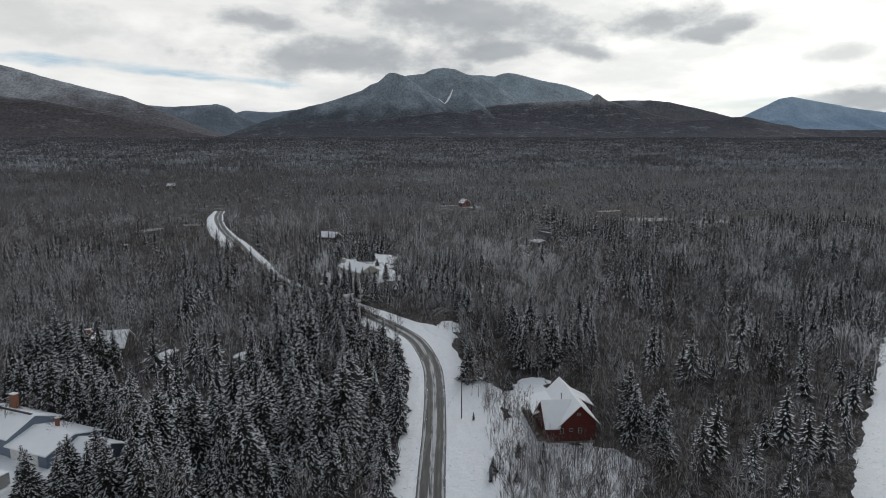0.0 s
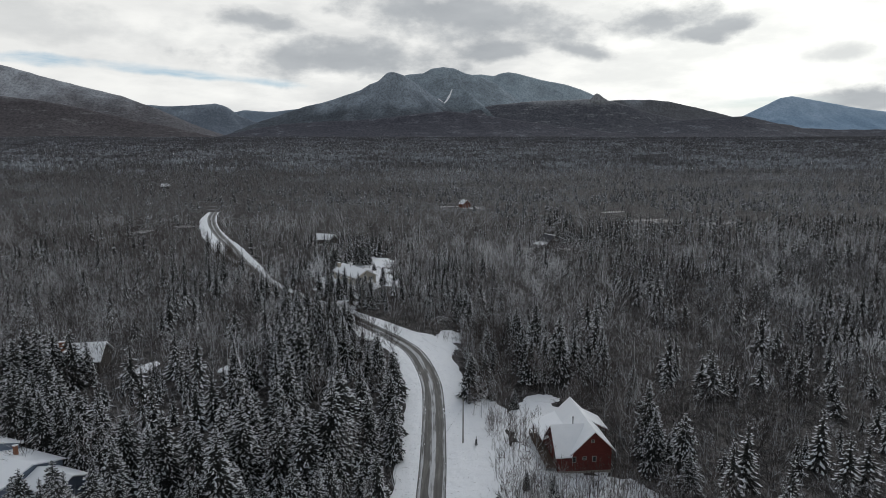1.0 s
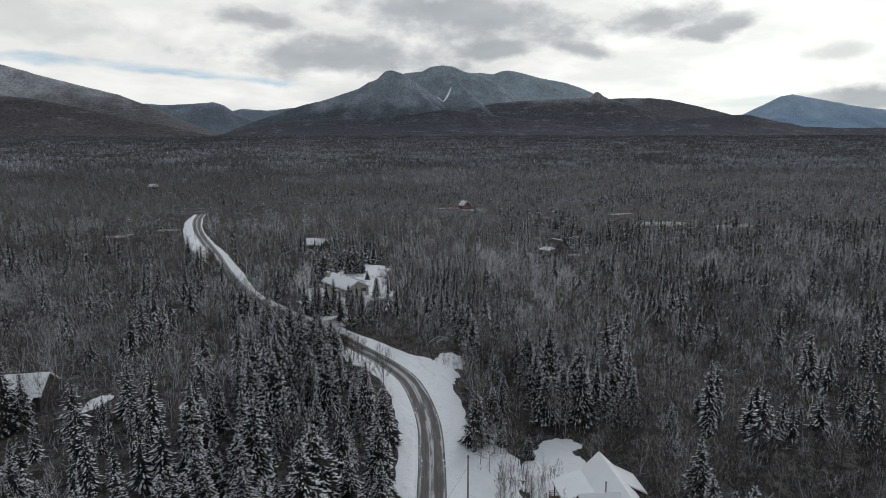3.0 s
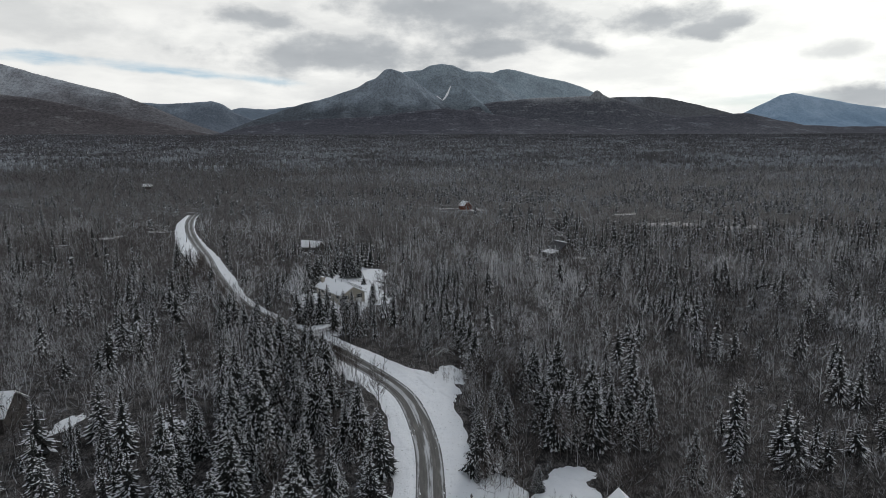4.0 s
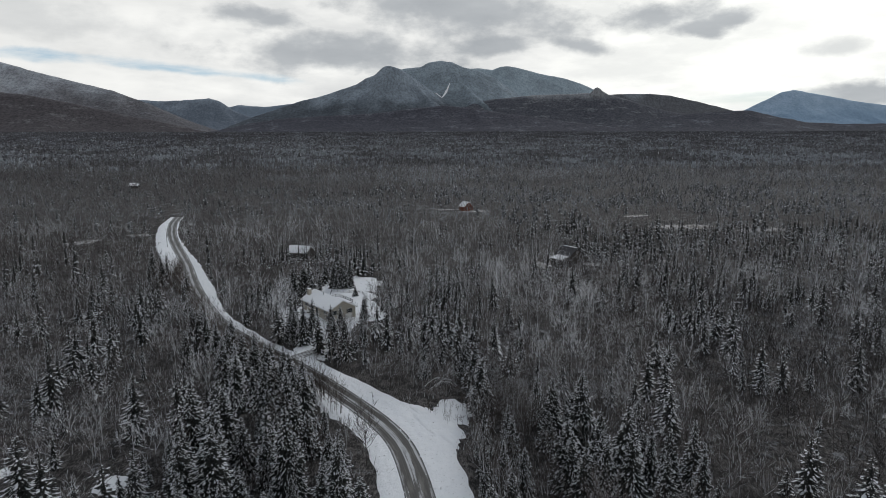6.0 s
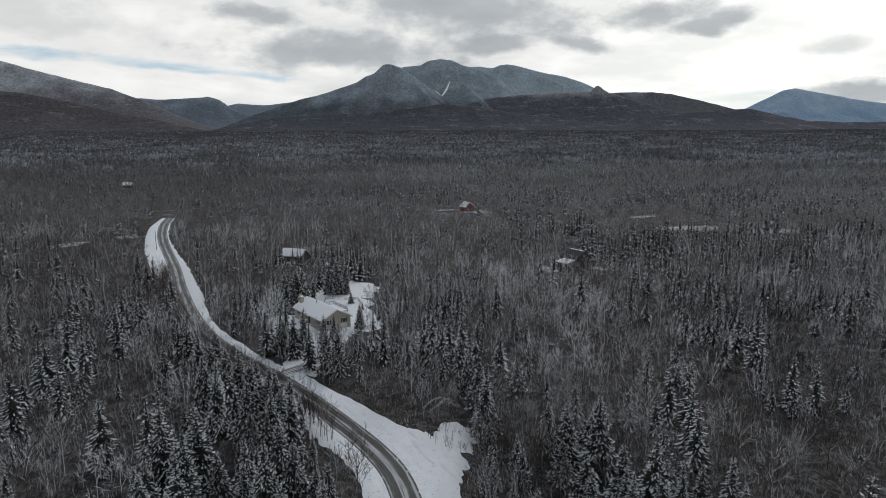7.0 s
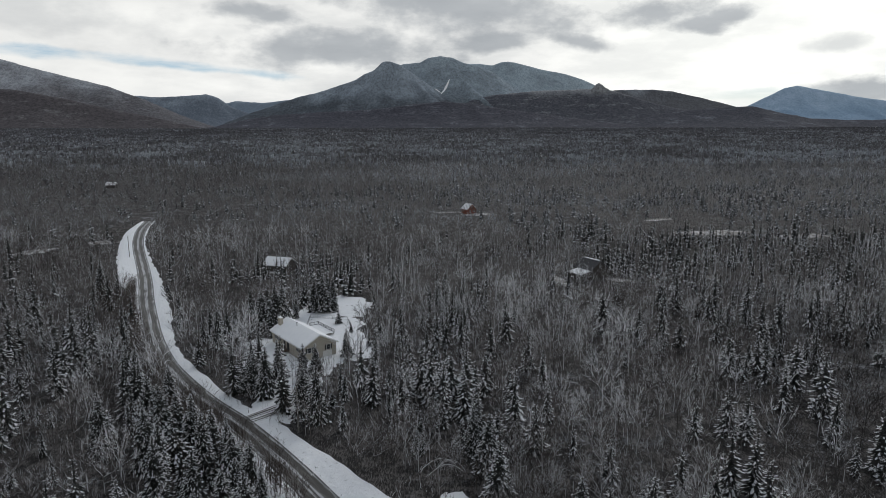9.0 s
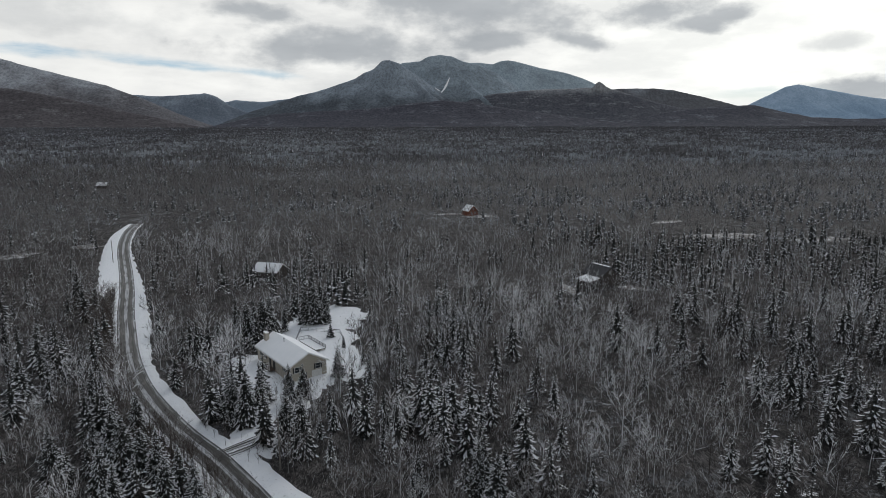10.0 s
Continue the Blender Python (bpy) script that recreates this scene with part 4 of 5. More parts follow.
def sites(y0, y1, gap, rng, slack=28):
    """Scattered places for trees, kept within the camera's widening field of view."""
    gy = np.arange(y0, y1, gap)
    gx = np.arange(-0.74 * y1 - slack, 0.74 * y1 + slack, gap)
    x, y = [a.ravel() for a in np.meshgrid(gx, gy)]
    x, y = x + rng.uniform(-0.5, 0.5, len(x)) * gap, y + rng.uniform(-0.5, 0.5, len(y)) * gap
    keep = np.abs(x) < 0.74 * y + slack
    x, y = x[keep], y[keep]
    keep = (~in_clearing(x, y, np.where(y > 330, -1.0, 0.3)) | ((y > 345) & (rng.random(len(x)) < 0.55))) & ~near_road(x, y, 0.6)
    return x[keep], y[keep]


# Spruces that stand out: x, y, height
YARD_SPRUCES = [(-84, 130, 13), (-80, 128, 12.5), (-76, 127, 13), (-88, 131, 14), (-92, 132, 13), (-72, 124.5, 12), (-69, 122, 11), (-96, 133, 13), (-65, 121, 12), (-79, 132.5, 14), (-86, 135.5, 14),
    (-73, 129, 13), (-68, 127, 12), (-91, 137, 14.5), (-100, 135, 13)]
WEST_BANK_SPRUCES = [(-72, 99, 9), (-75.5, 103, 8), (-70, 96, 10), (-66, 101, 11), (-63, 105, 10.5), (-14.5, 126, 13.5), (-13, 110, 10), (-19, 97, 13), (-24, 104, 11), (-58, 118, 13.5), (-69, 103.5, 8.5), (-60.5, 111, 8), (-57, 112, 10), (-61.5, 98.5, 11), (-57, 96.5, 12.5),
    (-53, 98, 13), (-65, 96.5, 9), (-49.5, 96, 12), (-54, 106, 12), (-60, 102, 10), (-43, 112, 14), (-50, 100, 11)]
EAST_BANK_SPRUCES = [(28, 190, 15.5), (8.8, 104.6, 3.0), (9.4, 107.6, 3.6), (6.9, 130.8, 2.2), (15, 114, 3.8), (19.5, 111.5, 4.6), (22.5, 103, 3.4), (12, 103.4, 3.2),
    (13.6, 104.6, 2.8), (6.5, 160, 6), (7, 168, 7.5), (7.5, 178, 6.5), (8, 186, 8.5), (10.5, 174, 9), (11, 164, 9), (6.4, 152.5, 4),
    (12, 155, 7), (13, 182, 10), (23, 166, 12), (27, 168, 13), (31, 167, 13), (36, 164, 12), (17, 149.5, 5)]
FAR_BANK_SPRUCES = [(-43.2, 316.4, 12.0), (-40.2, 316.8, 13.5), (-37.1, 317.8, 13), (-33.1, 303.6, 4.4), (-47.9, 308.9, 8.5), (-52.0, 299.6, 14), (-54.9, 295.8, 13.5), (-50.5, 302.8, 13),
    (-44.0, 251.1, 11), (-41.1, 250.2, 12), (-39.1, 253.9, 12.5), (-30.5, 240.2, 11.5), (-27.0, 237.9, 12), (-45.9, 253.0, 9.5), (-57.7, 302.4, 11), (-52.9, 306.1, 10.5),
    (-124.7, 334.3, 14), (-27.9, 294.9, 3.5), (-26.1, 274.6, 8), (-32.1, 262.9, 8), (-35.0, 261.1, 9), (-62.9, 238.3, 10), (-68.6, 246.6, 11), (-77.0, 257.5, 10),
    (-59.9, 242.0, 11), (-72.3, 252.1, 11)]
WEST_BEND_SPRUCES = [(-98, 161, 16.5), (-94.5, 162, 15.5), (-91, 163.5, 13), (-102, 161, 17), (-106, 162, 17), (-12, 155, 13), (-107, 156, 15), (-103, 154, 15.5), (-99, 156.5, 14.5), (-95.5, 154, 13), (-111, 158, 14), (-32.8, 210.0, 10.5), (-38.6, 216.7, 11.5),
    (-43.5, 222.4, 10), (-49.6, 213.8, 13), (-54.4, 219.5, 12), (-46.7, 206.2, 13), (-57.2, 231.8, 11), (-65.2, 224.3, 13), (-39.8, 204.3, 12), (-29.8, 206.2, 9),
    (-35.7, 211.0, 12), (-42.6, 215.7, 12.5), (-33.8, 200.5, 11), (-48.4, 225.2, 12), (-52.3, 228.0, 10.5)]
LONE_SPRUCES = YARD_SPRUCES + WEST_BANK_SPRUCES + EAST_BANK_SPRUCES + FAR_BANK_SPRUCES + WEST_BEND_SPRUCES


def build_forest():
    rng = np.random.default_rng(4)
    two = [TRUNK, NEEDLES, LOAD]
    # Near woods
    x, y = sites(62, 440, 3.9, rng, 18)
    con = rng.random(len(x)) < conifer_share(x, y)
    keep = np.ones(len(x), bool)
    for lx, ly, lh in LONE_SPRUCES:
        keep &= np.hypot(x - lx, y - ly) > 0.22 * lh + 1.0
    thin = fractal(x / 11.0, y / 11.0, 3, 41)
    keep &= rng.random(len(x)) < np.where(con, np.where(y < 160, 0.62, 0.80), np.clip(0.6 + 1.2 * (thin - 0.25), 0.55, 1.0))
    keep &= ~(con & (y < 150) & (x < -6) & (rng.random(len(x)) < 0.30))
    keep &= ~((x > 11) & (x < 35) & (y > 98) & (y < 120)) & ~(con & (x > 32) & (x < 40) & (y > 108) & (y < 130)) & ~((y < 119) & (x < -0.58 * y)) & (np.hypot(x + 41, y - 243.5) > 4.5)
    keep &= ~(con & (x > 5) & (x < 22) & (y > 98) & (y < 152)) & ~(con & (x < 0) & (y > 168) & (y < 232) & near_road(x, y, 5.0))
    x, y, con = x[keep], y[keep], con[keep]
    stretch = (x > -50) & (x < 46) & (y > 84) & (y < 240)
    single = {}
    for kind, limit in ((True, 150), (False, 230)):
        idx = np.where(stretch & (con == kind))[0]
        d = np.hypot(x[idx] + 2, (y[idx] - 130) * 0.55)
        single[kind] = idx[np.argsort(d)[:limit]]
    # Single conifers
    models = []
    for i in range(6):
        h = (12.5, 10.5, 14.0, 9.0, 11.5, 13.0)[i]
        trunk, green, white = conifer(rng, h, h * (0.24, 0.28, 0.19, 0.29, 0.17, 0.25)[i], int(h * 2.2), 11, 2)
        models.append((h, [mesh_of(n, *s.arrays(), [m]) for n, s, m in (("trunk", trunk, TRUNK), ("crown", green, NEEDLES), ("snow_load", white, LOAD))]))
    firsts = {}
    places = [(a, b, c) for a, b, c in LONE_SPRUCES] + [(x[i], y[i], 0) for i in single[True]]
    for j, (px, py, ph) in enumerate(places):
        k = j % len(models)
        h = models[k][0]
        s = ph / h if ph else rng.choice((rng.uniform(0.35, 0.7), rng.uniform(0.75, 1.2), rng.uniform(0.8, 1.3))) * (1.12 if py < 140 and px < -8 else 1.0)
        wide = rng.uniform(1.1, 1.35) if py < 135 and px < -8 else rng.uniform(0.95, 1.15)
        spot, turn = (px, py, float(land(px, py))), Euler((0, 0, rng.uniform(0, 6.28)))
        if k not in firsts:
            meshes = models[k][1]
            t = thing("spruce_tree", ("dark green spruce tree with snow-laden boughs", "slender dark spruce tree dusted with snow")[h in (14.0, 11.5)], "tree", group="conifers beside the road")
            t.matrix_world = Matrix.LocRotScale(spot, turn, (s, s, s))
            part("trunk", meshes[0], t, "dark rough trunk")
            crown = part("crown", meshes[1], t)
            tagged(part("snow_load", meshes[2], crown, "white snow resting on the boughs"), kind="stuff")
            firsts[k] = t
        else:
            copy_thing(firsts[k], Matrix.LocRotScale(spot, turn, None)).scale = (s * wide, s * wide, s)
    # Single leafless trees
    models = []
    for i in range(5):
        h = (11.0, 9.0, 12.5, 8.0, 10.0)[i]
        trunk, fine = hardwood(rng, h, h * (0.24, 0.30, 0.22, 0.27, 0.34)[i], 13, 6, 4, 0.055, 2)
        models.append([mesh_of(n, *s.arrays(), [m]) for n, s, m in (("trunk", trunk, NEAR_BARK), ("crown", fine, NEAR_BARK))])
    firsts = {}
    for j, i in enumerate(single[False]):
        k = j % len(models)
        s = rng.uniform(0.6, 1.05)
        spot, turn = (x[i], y[i], float(land(x[i], y[i]))), Euler((0, 0, rng.uniform(0, 6.28)))
        if k not in firsts:
            t = thing("hardwood_tree", "bare leafless hardwood tree with frosted twigs", "tree", group="leafless trees beside the road")
            t.matrix_world = Matrix.LocRotScale(spot, turn, (s, s, s))
            part("trunk", models[k][0], t)
            tagged(part("crown", models[k][1], t, "bare grey-brown twigs touched with snow"), kind="stuff")
            firsts[k] = t
        else:
            copy_thing(firsts[k], Matrix.LocRotScale(spot, turn, None)).scale = (s, s, s)
    left = np.ones(len(x), bool)
    left[single[True]] = left[single[False]] = False
    x, y, con = x[left], y[left], con[left]
    tc = [joined(list(zip(conifer(rng, h, h * w_, n, 6, 1), (0, 1, 2)))) for h, w_, n in ((11, 0.21, 20), (9.5, 0.24, 17), (13, 0.17, 22), (12, 0.20, 21), (8, 0.25, 15), (10, 0.19, 18))]
    th = [joined(list(zip(hardwood(rng, h, h * w_, 9, 5, 4, 0.065, 1), (0, 0)))) for h, w_ in ((11, 0.26), (9, 0.31), (12, 0.23), (8, 0.29), (10, 0.34), (9.5, 0.27), (7, 0.38))]
    tl = [joined(list(zip(hardwood(rng, h, h * w_, 6, 4, 2, 0.085, 1), (0, 0)))) for h, w_ in ((11, 0.27), (9, 0.33), (8, 0.30), (10, 0.38), (7, 0.42))]
    far_side = con & (y > 330)
    grown = np.where((x > -75) & (x < -14) & (y > 188) & (y < 262), 0.08, 0.0)
    tm = [joined(list(zip(conifer(rng, h, h * w_, n, 5, 0), (0, 1, 2)))) for h, w_, n in ((10.5, 0.19, 9), (9, 0.22, 8), (12, 0.16, 10), (11.5, 0.19, 9), (7.5, 0.23, 7), (9.5, 0.17, 9))]
    scatter("conifer_woods", "dense stand of snow-dusted spruce and fir", "woods", tc, x[con & ~far_side], y[con & ~far_side], 0.38 + 0.85 * rng.random((con & ~far_side).sum()) ** 1.4 + grown[con & ~far_side], rng, two, 0.2)
    scatter("conifer_woods", "stand of snow-dusted spruce and fir beyond the bend", "woods", tm, x[far_side], y[far_side], 0.4 + 0.8 * rng.random(far_side.sum()) ** 1.3, rng, two, 0.2)
    close, beyond = ~con & (y < 325), ~con & (y >= 325)
    west = ~con & (x < -75) & (x < -0.35 * y)
    beyond &= ~west
    close &= ~west
    rimed = rng.random(len(x)) < np.clip(0.36 + 3.2 * (fractal(x / 34, y / 34, 3, 57) - 0.5), 0.06, 0.80) * np.interp(y, [150, 200], [0.25, 1.0]) * np.where((x > 0.24 * y) & (y < 230), 0.45, 1.0)
    # Trees that get the shade-darkened bark: the right-hand part of the view
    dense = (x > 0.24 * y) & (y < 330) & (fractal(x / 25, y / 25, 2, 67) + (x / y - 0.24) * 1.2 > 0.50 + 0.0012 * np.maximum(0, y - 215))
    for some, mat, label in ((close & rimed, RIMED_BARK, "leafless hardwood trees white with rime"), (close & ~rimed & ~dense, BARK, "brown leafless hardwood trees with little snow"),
                              (close & dense & ~rimed, SHADED_BARK, "leafless hardwood trees with shade darkened into their bark")):
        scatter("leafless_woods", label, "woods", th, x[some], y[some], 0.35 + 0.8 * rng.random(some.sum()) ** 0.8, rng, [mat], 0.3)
    for some, mat, label in ((beyond & rimed, MID_RIMED_BARK, "rimed leafless hardwood forest beyond the bend"), (beyond & ~rimed, MID_BARK, "brown leafless hardwood forest beyond the bend")):
        scatter("leafless_woods", label, "woods", tl, x[some], y[some], 0.35 + 0.8 * rng.random(some.sum()) ** 0.8, rng, [mat], 0.2)
    for some, trees in ((west & (y < 290), th), (west & (y >= 290), tl)):
        scatter("leafless_woods", "brown leafless hardwood forest on the sheltered side of the valley", "woods", trees, x[some], y[some], rng.uniform(0.55, 1.05, some.sum()), rng, [BROWN_BARK], 0.2)
    # Saplings along the edges of the openings
    n = 830
    sx = np.concatenate([rng.uniform(8, 22, 230), rng.normal(0, 6, 60) + 6, rng.uniform(14, 43, 270), rng.uniform(6, 15, 90), rng.uniform(-60, -20, n - 650)])
    sy = np.concatenate([rng.uniform(92, 142, 230), rng.uniform(198, 216, 60), rng.uniform(97, 117, 270), rng.uniform(148, 196, 90), rng.uniform(200, 300, n - 650)])
    k = rng.integers(np.searchsorted(MID[:, 1], 206), np.searchsorted(MID[:, 1], 345), 420)
    off = -(HALF + 0.8 + rng.exponential(2.6, 420))
    wx, wy = MID[k, 0] + SIDE[k, 0] * off, MID[k, 1] + SIDE[k, 1] * off
    ok = ~near_road(sx, sy, -2.5) & ~((np.abs(sx - 26.5) < 8) & (sy > 118) & (sy < 138)) & ~((sx < 9.5) & (sy < 150) & (sx > 0)) & ~((sx > -49) & (sx < -15) & (sy > 268))
    ts = [joined(list(zip(hardwood(rng, h, h * 0.22, 7, 3, 2, 0.04, 1), (0, 0)))) for h in (3.6, 5.0, 6.5, 2.4)]
    tw = [joined(list(zip(hardwood(rng, h, h * 0.24, 8, 4, 2, 0.045, 1), (0, 0)))) for h in (5.0, 6.5, 8.0, 4.0)]
    scatter("saplings", "thicket of brown bare saplings beside the road", "saplings", tw, wx, wy, rng.uniform(0.7, 1.2, len(wx)), rng, [SAPLING_BARK], 0.2)
    scatter("saplings", "thin bare saplings standing in the snow", "saplings", ts, sx[ok], sy[ok], rng.uniform(0.6, 1.2, ok.sum()), rng, [SAPLING_BARK], 0.2)
    # Low brush on the forest floor
    bx, by = sites(72, 325, 3.7, rng, 14)
    tb = []
    for i in range(4):
        s = Soup()
        for k in range(11):
            a, l = rng.uniform(0, 6.28), rng.uniform(0.7, 2.4)
            b = np.array((rng.normal(0, 0.9), rng.normal(0, 0.9), -0.1))
            d = np.array((math.cos(a) * rng.uniform(0.2, 0.8), math.sin(a) * rng.uniform(0.2, 0.8), 1.0))
            e = np.array((-math.sin(a), math.cos(a), 0)) * 0.05
            s.tri(b - e, b + e, b + d * l)
        tb.append(joined([(s, 0)]))
    scatter("brush", "low bare brush on the forest floor", "brush", tb, bx, by, rng.uniform(0.6, 1.3, len(bx)), rng, [BARK], 0.3)
    # Middle distance
    x, y = sites(440, 1100, 5.8, rng)
    keep = y < rng.uniform(850, 1100, len(y))
    x, y = x[keep], y[keep]
    con = rng.random(len(x)) < conifer_share(x, y) * np.clip((fractal(x / 26, y / 26, 3, 97) - 0.38) * 5, 0.06, 1.0)
    tc = [joined([(s, k) for s, k in zip(conifer(rng, h, h * w_, 5, 4, 0, load=1.25), (0, 1, 2))][1:]) for h, w_ in ((8.0, 0.31), (6.5, 0.34), (9.5, 0.27), (5.5, 0.36))]
    th = [joined(list(zip(hardwood(rng, h, h * 0.36, 5, 3, 1, 0.11, 0), (0, 0)))) for h in (10, 9, 11, 8)]
    tf = [joined(list(zip(hardwood(rng, h, h * 0.42, 4, 1, 1, 0.26, 0), (0, 0)))) for h in (10, 9, 11, 8)]
    scatter("conifer_woods", "far stand of snow-dusted spruce and fir", "woods", tc, x[con], y[con], rng.uniform(0.5, 1.2, con.sum()), rng, [TRUNK, RIMED_NEEDLES, LOAD], 0.2)
    shelter = rng.random(len(x)) < np.clip(0.5 - (x + 0.08 * y) / 140, 0, 1)
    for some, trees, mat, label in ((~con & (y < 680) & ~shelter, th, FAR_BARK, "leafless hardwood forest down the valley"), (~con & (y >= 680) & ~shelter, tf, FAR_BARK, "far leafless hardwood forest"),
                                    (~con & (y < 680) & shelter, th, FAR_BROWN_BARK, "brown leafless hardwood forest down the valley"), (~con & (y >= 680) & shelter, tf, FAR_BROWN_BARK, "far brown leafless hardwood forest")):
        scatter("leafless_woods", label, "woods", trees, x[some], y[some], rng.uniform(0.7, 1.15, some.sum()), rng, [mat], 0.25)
    # Far woods
    x, y = sites(850, 2950, 11.0, rng, 60)
    keep = y > rng.uniform(850, 1100, len(y))
    x, y = x[keep], y[keep]
    con = rng.random(len(x)) < conifer_share(x, y) * np.clip((fractal(x / 60, y / 60, 3, 97) - 0.45) * 5, 0.02, 0.7)
    tc = []
    for h in (10, 13):
        s, t = Soup(), Soup()
        s.fan([np.array((1.9 * math.cos(a), 1.9 * math.sin(a), 1.0)) for a in (0, 2.1, 4.2)] + [np.array((0, 0, h))], [(0, 1, 3), (1, 2, 3), (2, 0, 3)])
        t.tri(np.array((-0.9, -1.6, h * 0.35)), np.array((0.6, -1.7, h * 0.3)), np.array((0.1, -0.4, h * 0.9)))
        tc.append(joined([(s, 1), (t, 2)]))
    th = []
    for h in (8, 9, 10):
        s = Soup()
        for k in range(4):
            a = rng.uniform(0, 6.28)
            b = np.array((rng.uniform(-4, 4), rng.uniform(-4, 4), 0))
            e = np.array((math.cos(a), math.sin(a), 0)) * rng.uniform(1.0, 2.2)
            s.tri(b + (0, 0, h * 0.05), b + e + (0, 0, h * rng.uniform(0.6, 0.95)), b - e + (0, 0, h * rng.uniform(0.6, 1)))
        th.append(joined([(s, 0)]))
    scatter("conifer_woods", "distant scattered conifers", "woods", tc, x[con], y[con], rng.uniform(0.6, 1.15, con.sum()), rng, [TRUNK, RIMED_NEEDLES, LOAD], 0.3)
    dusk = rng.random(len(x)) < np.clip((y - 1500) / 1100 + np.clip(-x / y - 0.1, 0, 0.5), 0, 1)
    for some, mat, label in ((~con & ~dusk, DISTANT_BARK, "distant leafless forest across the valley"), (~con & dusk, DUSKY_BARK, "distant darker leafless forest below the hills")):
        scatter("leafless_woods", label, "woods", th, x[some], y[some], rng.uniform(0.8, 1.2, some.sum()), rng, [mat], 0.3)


# ---- houses ----
RED = plain_material("dark_red_siding", (0.085, 0.016, 0.013), (0.125, 0.026, 0.020), 0.8, 0.7, (1, 1, 6))
BEIGE = plain_material("beige_siding", (0.36, 0.33, 0.28), (0.44, 0.41, 0.35), 0.6, 0.7, (1, 1, 8))
BLUEGREY = plain_material("blue_grey_siding", (0.15, 0.19, 0.25), (0.20, 0.24, 0.31), 0.6, 0.7, (1, 1, 8))
DARKWALL = plain_material("dark_board_wall", (0.05, 0.045, 0.042), (0.09, 0.08, 0.075), 0.8, 0.8, (1, 1, 6))
TRIM = plain_material("white_trim", (0.6, 0.6, 0.58), (0.72, 0.72, 0.70), 2.0, 0.6)
WOOD = plain_material("weathered_timber", (0.07, 0.05, 0.04), (0.13, 0.095, 0.07), 2.0, 0.8, (4, 1, 1))
BRICK = plain_material("red_brick", (0.22, 0.10, 0.065), (0.33, 0.16, 0.10), 4.0, 0.85)
GLASS = plain_material("dark_window_glass", (0.02, 0.024, 0.03), (0.04, 0.045, 0.05), 1.0, 0.08)
CONCRETE = plain_material("concrete", (0.26, 0.24, 0.21), (0.36, 0.34, 0.30), 2.0, 0.85)
GREYTRIM = plain_material("grey_trim", (0.25, 0.24, 0.22), (0.34, 0.33, 0.31), 2.0, 0.7)
SHUTTER = plain_material("dark_shutter", (0.018, 0.02, 0.022), (0.035, 0.038, 0.04), 3.0, 0.6)
BLACK = plain_material("black_paint", (0.015, 0.015, 0.016), (0.03, 0.03, 0.032), 3.0, 0.5)
FENCEGREY = plain_material("galvanised_wire", (0.18, 0.18, 0.19), (0.28, 0.28, 0.29), 3.0, 0.6)
STEEL = plain_material("dull_steel", (0.16, 0.16, 0.17), (0.26, 0.26, 0.27), 3.0, 0.45, metal=0.6)
TRAILER = plain_material("grey_trailer_panel", (0.34, 0.34, 0.33), (0.42, 0.42, 0.41), 1.0, 0.5)
DARKRED = plain_material("brown_red_boards", (0.07, 0.03, 0.025), (0.11, 0.05, 0.04), 1.0, 0.75, (1, 1, 6))
RUST = plain_material("rust_red_boards", (0.16, 0.05, 0.03), (0.24, 0.085, 0.05), 1.0, 0.75, (1, 1, 6))
SHINGLE = plain_material("dark_shingles", (0.05, 0.05, 0.055), (0.09, 0.09, 0.095), 3.0, 0.85)


def gable_block(parent, length, width, eave, rise, wall_mat, roof_mat, over=0.5, thick=0.28, names=("wall", "roof"), x0=0.0):
    """Walls and a gable roof whose ridge runs along x, from x0 to x0 + length, centred on y = 0."""
    bm = bmesh.new()
    hw = width / 2
    solid(bm, [(x0, -hw, -0.4), (x0, hw, -0.4), (x0, hw, eave), (x0, 0, eave + rise), (x0, -hw, eave)], (length, 0, 0))
    part(names[0], bm_mesh(names[0], bm, wall_mat), parent)
    k = rise / hw
    bm = bmesh.new()
    lo = eave - k * over
    a, b = x0 - over, x0 + length + over
    solid(bm, [(a, -hw - over, lo), (a, 0, eave + rise + 0.02), (a, hw + over, lo), (a, hw + over, lo + thick), (a, 0, eave + rise + thick + 0.04), (a, -hw - over, lo + thick)], (b - a, 0, 0))
    part(names[1], bm_mesh(names[1], bm, roof_mat), parent, "snow-covered gable roof" if roof_mat == ROOF_SNOW else "dark shingle roof")


def at_land(x, y, turn=0.0, lift=0.0):
    return pose(x, y, float(land(x, y)) + lift, 0, 0, turn)


def panel(name, parent, mat, x0, x1, y0, y1, z0, z1, label=""):
    bm = bmesh.new()
    box(bm, x0, x1, y0, y1, z0, z1)
    return part(name, bm_mesh(name, bm, mat), parent, label)


